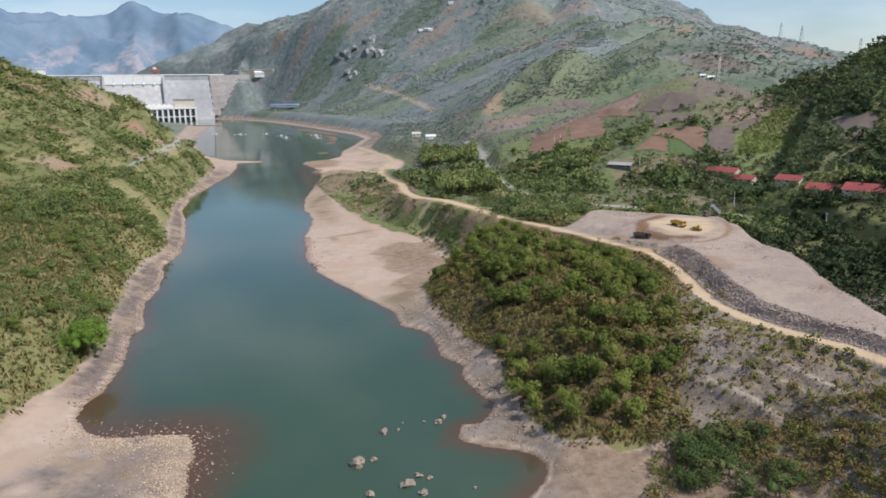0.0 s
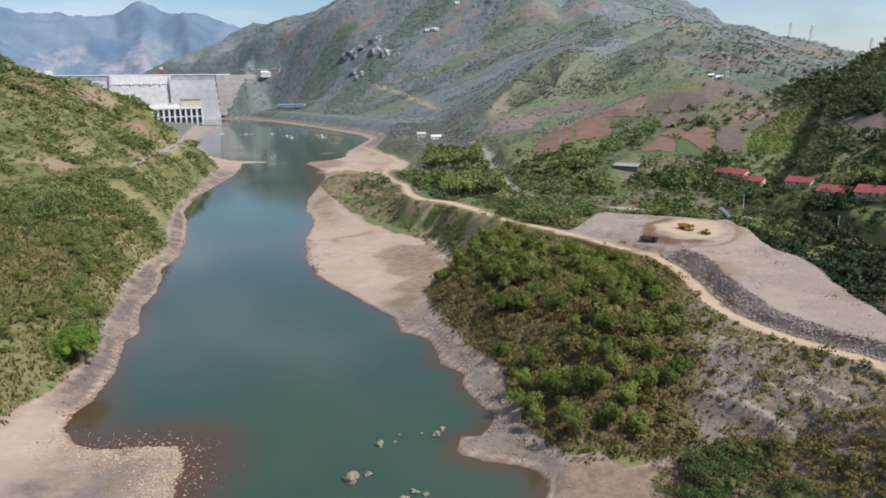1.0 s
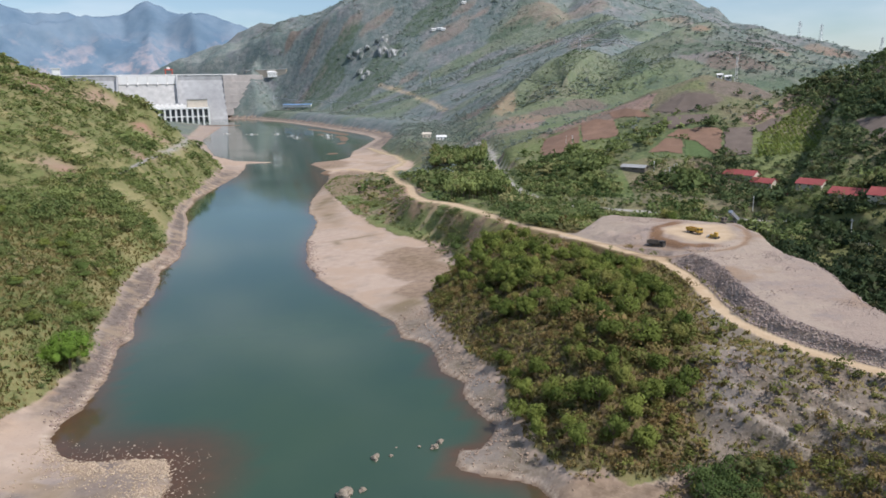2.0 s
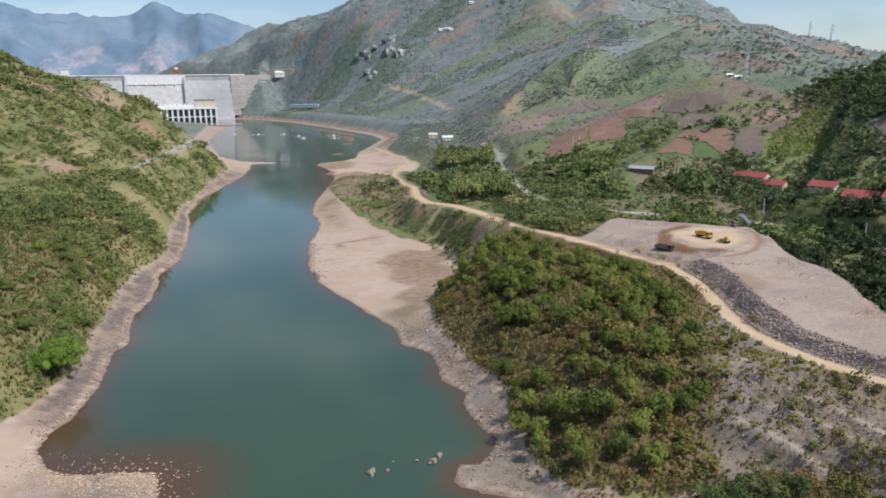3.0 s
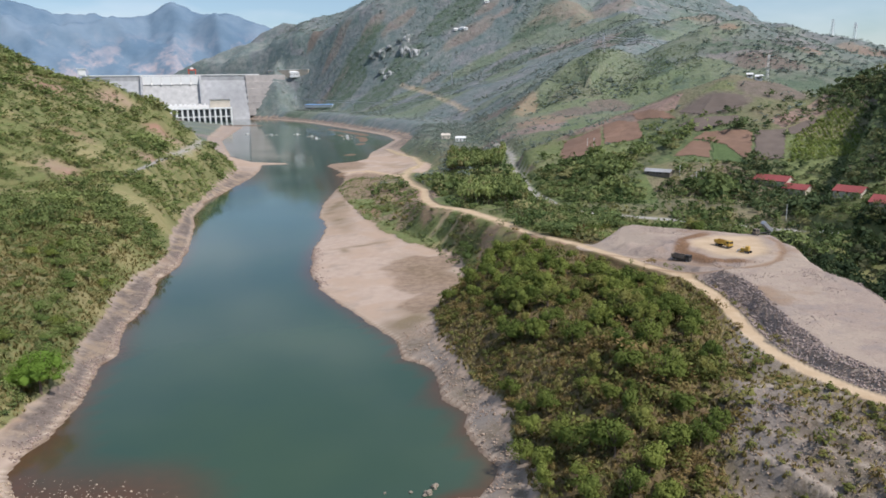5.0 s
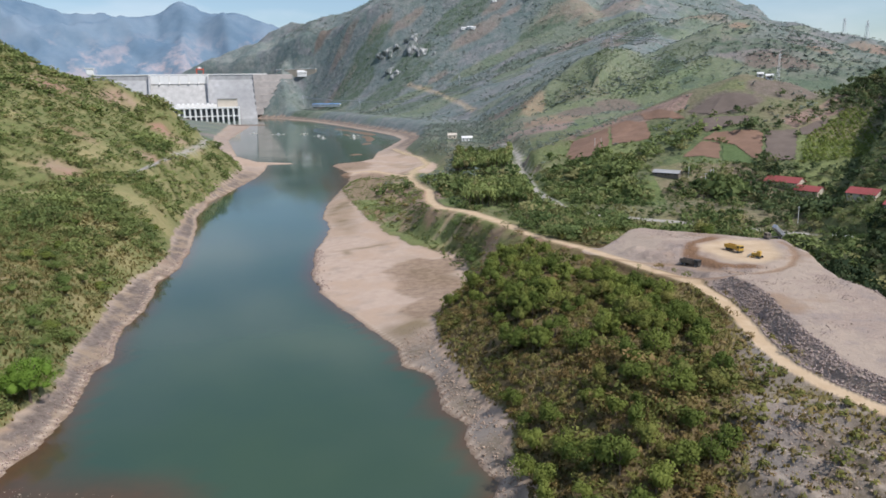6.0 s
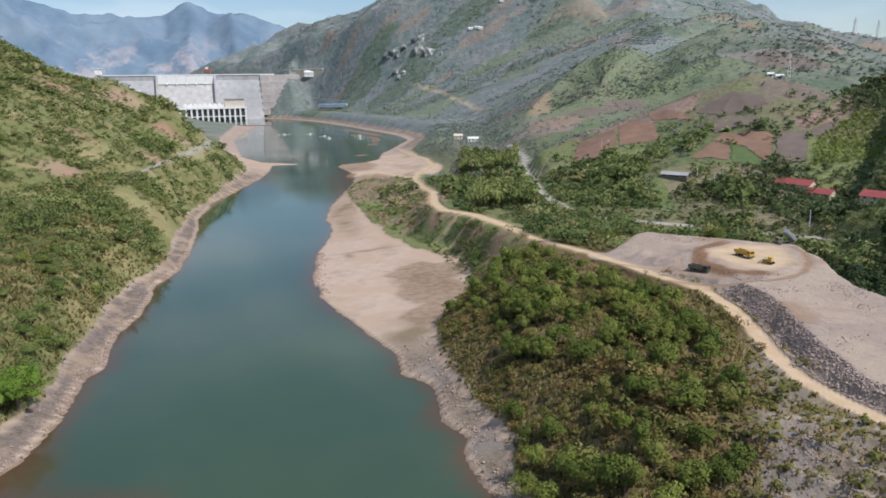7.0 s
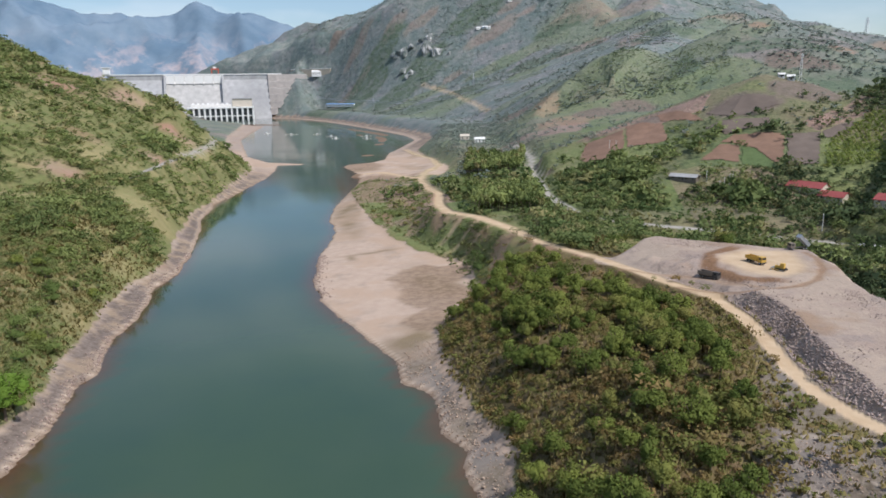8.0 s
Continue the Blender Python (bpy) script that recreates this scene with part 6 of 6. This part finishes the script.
# ---- rocks ----
def rock_arrays(rng, detail=1, rough=0.55):
    bm = bmesh.new()
    bmesh.ops.create_icosphere(bm, subdivisions=detail, radius=0.5)
    off = rng.uniform(-50, 50, 3)
    for v in bm.verts:
        n = noise.noise(v.co * 2.2 + Vector(off))
        v.co *= 1 + rough * n
        v.co.z *= 0.7
    v, f = np.array([tuple(p.co) for p in bm.verts]), np.array([[q.index for q in t.verts] for t in bm.faces])
    bm.free()
    return v, f


RIVER_STONE = stone_material("river_stone", (0.07, 0.058, 0.046), (0.36, 0.305, 0.24))
rrng = np.random.default_rng(61)
ROCKS = [rock_arrays(rrng) for _ in range(6)]
FINE_ROCKS = [rock_arrays(rrng, 4, 0.95) for _ in range(5)]
FINE_ROCKS = [(v + 0.09 * np.column_stack([fbm(v[:, k] * 9 + 40 * k, v[:, (k + 1) % 3] * 9, 2.2, 3, 141 + k, True) for k in range(3)]), f) for v, f in FINE_ROCKS]


def stones(name, material, spots, sizes, label, seed):
    """Many stones as one object."""
    rng = np.random.default_rng(seed)
    vs, fs, start = [], [], 0
    kinds = rng.integers(0, len(ROCKS), len(spots))
    for k, (v, f) in enumerate(ROCKS):
        mine, s = spots[kinds == k], sizes[kinds == k]
        if not len(mine):
            continue
        a = rng.uniform(0, 6.28, len(mine))
        c, d = np.cos(a)[:, None], np.sin(a)[:, None]
        st = rng.uniform(0.7, 1.4, (len(mine), 1))
        X = (v[None, :, 0] * c * st - v[None, :, 1] * d) * s[:, None] + mine[:, 0][:, None]
        Y = (v[None, :, 0] * d * st + v[None, :, 1] * c) * s[:, None] + mine[:, 1][:, None]
        Z = v[None, :, 2] * s[:, None] + mine[:, 2][:, None] + 0.28 * s[:, None]
        vs.append(np.stack([X, Y, Z], -1).reshape(-1, 3))
        fs.append((f[None] + (np.arange(len(mine)) * len(v))[:, None, None] + start).reshape(-1, 3))
        start += len(mine) * len(v)
    me = array_mesh(name, np.concatenate(vs), np.concatenate(fs), material)
    return tagged(new(name, me), label, "stones", kind="stuff")


def strewn(seed, count, x0, x1, y0, y1, chance):
    rng = np.random.default_rng(seed)
    x, y = rng.uniform(x0, x1, count), rng.uniform(y0, y1, count)
    c = land(x, y)
    ok = rng.uniform(0, 1, count) < chance(x, y, c)
    return np.column_stack([x, y, np.maximum(c["z"], -0.35)])[ok], rng


def fan(x, y, c):
    edge = np.where(c["water"], np.exp(-(c["ds"] / 7.5) ** 2), np.exp(-(c["ds"] / 9) ** 2))
    return edge * smooth(-168, -150, x) * smooth(-95, -106, x) * smooth(186, 180, y) * (0.35 + 0.65 * clumps(x, y, 7, 121, -0.3, 0.3))


spots, rng = strewn(62, 32000, -172, -90, 135, 192, fan)
stones("shore_cobbles", PALE_STONE, spots, 0.22 + 0.7 * rng.beta(1.5, 4, len(spots)), "pale yellowish cobbles scattered over the gravel spit", 63)
bank = lambda x, y, c: (c["right"] == 0) * (c["left"] == 0) * ~c["water"] * (0.25 + 0.75 * clumps(x, y, 9, 123, -0.2, 0.3)) * smooth(335, 300, y) * (0.12 + 0.88 * smooth(178, 190, y - 0.15 * np.abs(x + 20)))
spots, rng = strewn(64, 40000, -95, 60, 158, 335, bank)
stones("bank_stones", BANK_STONE, spots, 0.25 + 1.1 * rng.beta(1.0, 6, len(spots)), "broken brownish stones along the right bank", 65)
lip = lambda x, y, c: ~c["water"] * c["right"] * 0 + ~c["water"] * (c["db"] < 4) * np.exp(-(c["ds"] / 4) ** 2) * (0.3 + 0.7 * clumps(x, y, 12, 125, -0.2, 0.2))
spots, rng = strewn(66, 90000, -300, -160, 185, 470, lip)
stones("shore_rubble", GREY_STONE, spots, 0.3 + 1.1 * rng.beta(1.1, 5, len(spots)), "grey broken rock along the left waterline", 67)
slope = lambda x, y, c: c["flank"] * smooth(335, 315, y) * smooth(90, 80, x) * (c["road"] < 0.2) * (c["dirt"] < 0.3)
spots, rng = strewn(68, 85000, 25, 100, 165, 330, slope)
stones("fill_rubble", FILL_STONE, spots, 0.28 + 1.15 * rng.beta(1.0, 6, len(spots)), "coarse purplish-grey rubble on the flank of the fill", 69)
tops = lambda x, y, c: smooth(0, 4, c["sp"]) * (1 - c["dirt"]) * (0.03 + 0.97 * clumps(x, y, 16, 127, 0.05, 0.4)) * (1 - c["pad"])
spots, rng = strewn(70, 32000, -20, 120, 165, 412, tops)
stones("fill_stones", FILL_STONE, spots, 0.22 + 0.7 * rng.beta(1.2, 6, len(spots)), "loose grey stones spread on top of the fill", 71)
terr = lambda x, y, c: c["terrace"] * c["rubble"] * (0.2 + 0.8 * clumps(x, y, 10, 129, -0.1, 0.3))
spots, rng = strewn(72, 34000, 15, 100, 165, 262, terr)
stones("terrace_gravel", BANK_STONE, spots, 0.25 + 0.6 * rng.beta(1.2, 5, len(spots)), "grey gravel and stones on the stepped terraces", 73)

for x, y, size, stretch, turn in ((-65.5, 169, 4.4, 1.0, 20), (-62, 172, 2.0, 0.8, 70), (-64, 189, 2.4, 1.5, 20), (-60, 191, 1.2, 1.0, 0), (-49, 198, 2.6, 0.8, 60), (-48, 202, 2.0, 1.2, 10), (-53.5, 198, 0.9, 1.0, 0),
                                  (-49, 161, 3.8, 0.55, 40), (-47, 166, 2.0, 0.7, 20), (-44, 158, 2.2, 1.3, 0), (-44, 165.5, 1.6, 1.0, 80), (-31, 163, 1.0, 1.0, 0), (-57.5, 155, 2.0, 1.2, 30), (-60, 196, 0.7, 1.0, 0)):
    v, f = FINE_ROCKS[int(abs(x * 7 + y)) % 5]
    me = array_mesh("boulder", v * np.array([size, size * stretch, size * 0.75]), f, RIVER_STONE)
    ob = new("boulder", me)
    ob.matrix_basis = pose(x, y, 0.1 * size, 0, 0, turn)
    tagged(ob, "pale weathered boulder standing out of the green river", "boulder", "boulders in the river")

# limestone crags on the mountain flank
def crag(k, x, y, w, h):
    v, f = rock_arrays(rrng, 4, 1.0)
    v = v * np.array([w, w * 0.6, h * 1.25])
    warp = lambda a, b, size, seed, amp: amp * fbm(a + 31.0 * k, b - 17.0 * k, size, 4, seed, True)
    v = v + np.column_stack([warp(v[:, 0], v[:, 2], 50, 131, 0.10 * w) + warp(v[:, 0], v[:, 1], 12, 132, 4), warp(v[:, 1] + v[:, 0], v[:, 2] * 0.35, 22, 133, 0.10 * w), warp(v[:, 0], v[:, 1], 20, 135, 0.14 * h)])
    ob = new("limestone_crag", array_mesh("limestone_crag", v, f, CLIFF))
    ob.matrix_basis = pose(x, y, ground_z(x, y) - h * 0.52, 0, 0, 30 + 8 * (k % 3))
    tagged(ob, "grey and white limestone crag on the mountain flank", "rock", "limestone crags")


for k, (x, y, w, h) in enumerate(((-930, 2906, 100, 110), (-893, 2880, 80, 100), (-865, 2882, 80, 90), (-925, 2939, 90, 80), (-1059, 2932, 70, 55), (-1023, 2932, 80, 60), (-976, 2827, 70, 48), (-1009, 2854, 45, 36), (-821, 2845, 40, 46))):
    crag(k, x, y, w, h)

# fish rafts on the upper pool
def raft(x, y, turn, length):
    ob = thing("fish_raft", pose(x, y, 0.0, 0, 0, turn), "pale floating fish raft on the upper pool", "raft", "fish rafts")
    for k in range(4):
        u = -length / 2 + length * k / 3
        part("float_beam", box(bmesh.new(), u - 0.5, u + 0.5, -5, 5, -0.1, 0.45), WHITE, ob)
    for s in (-1, 1):
        part("walkway", box(bmesh.new(), -length / 2 - 1, length / 2 + 1, s * 5 - 0.6, s * 5 + 0.6, 0.455, 0.65), WALL, ob)
    part("hut", box(bmesh.new(), -2, 2.5, -2, 2, 0.455, 3.2, 0.1), WHITE, ob)


for x, y, turn, length in ((-940, 1750, 10, 30), (-870, 1760, 25, 18), (-1030, 1780, 5, 14), (-790, 1680, 30, 24), (-740, 1600, 12, 14), (-700, 1690, 40, 26), (-660, 1600, 20, 20)):
    raft(x, y, turn, length)
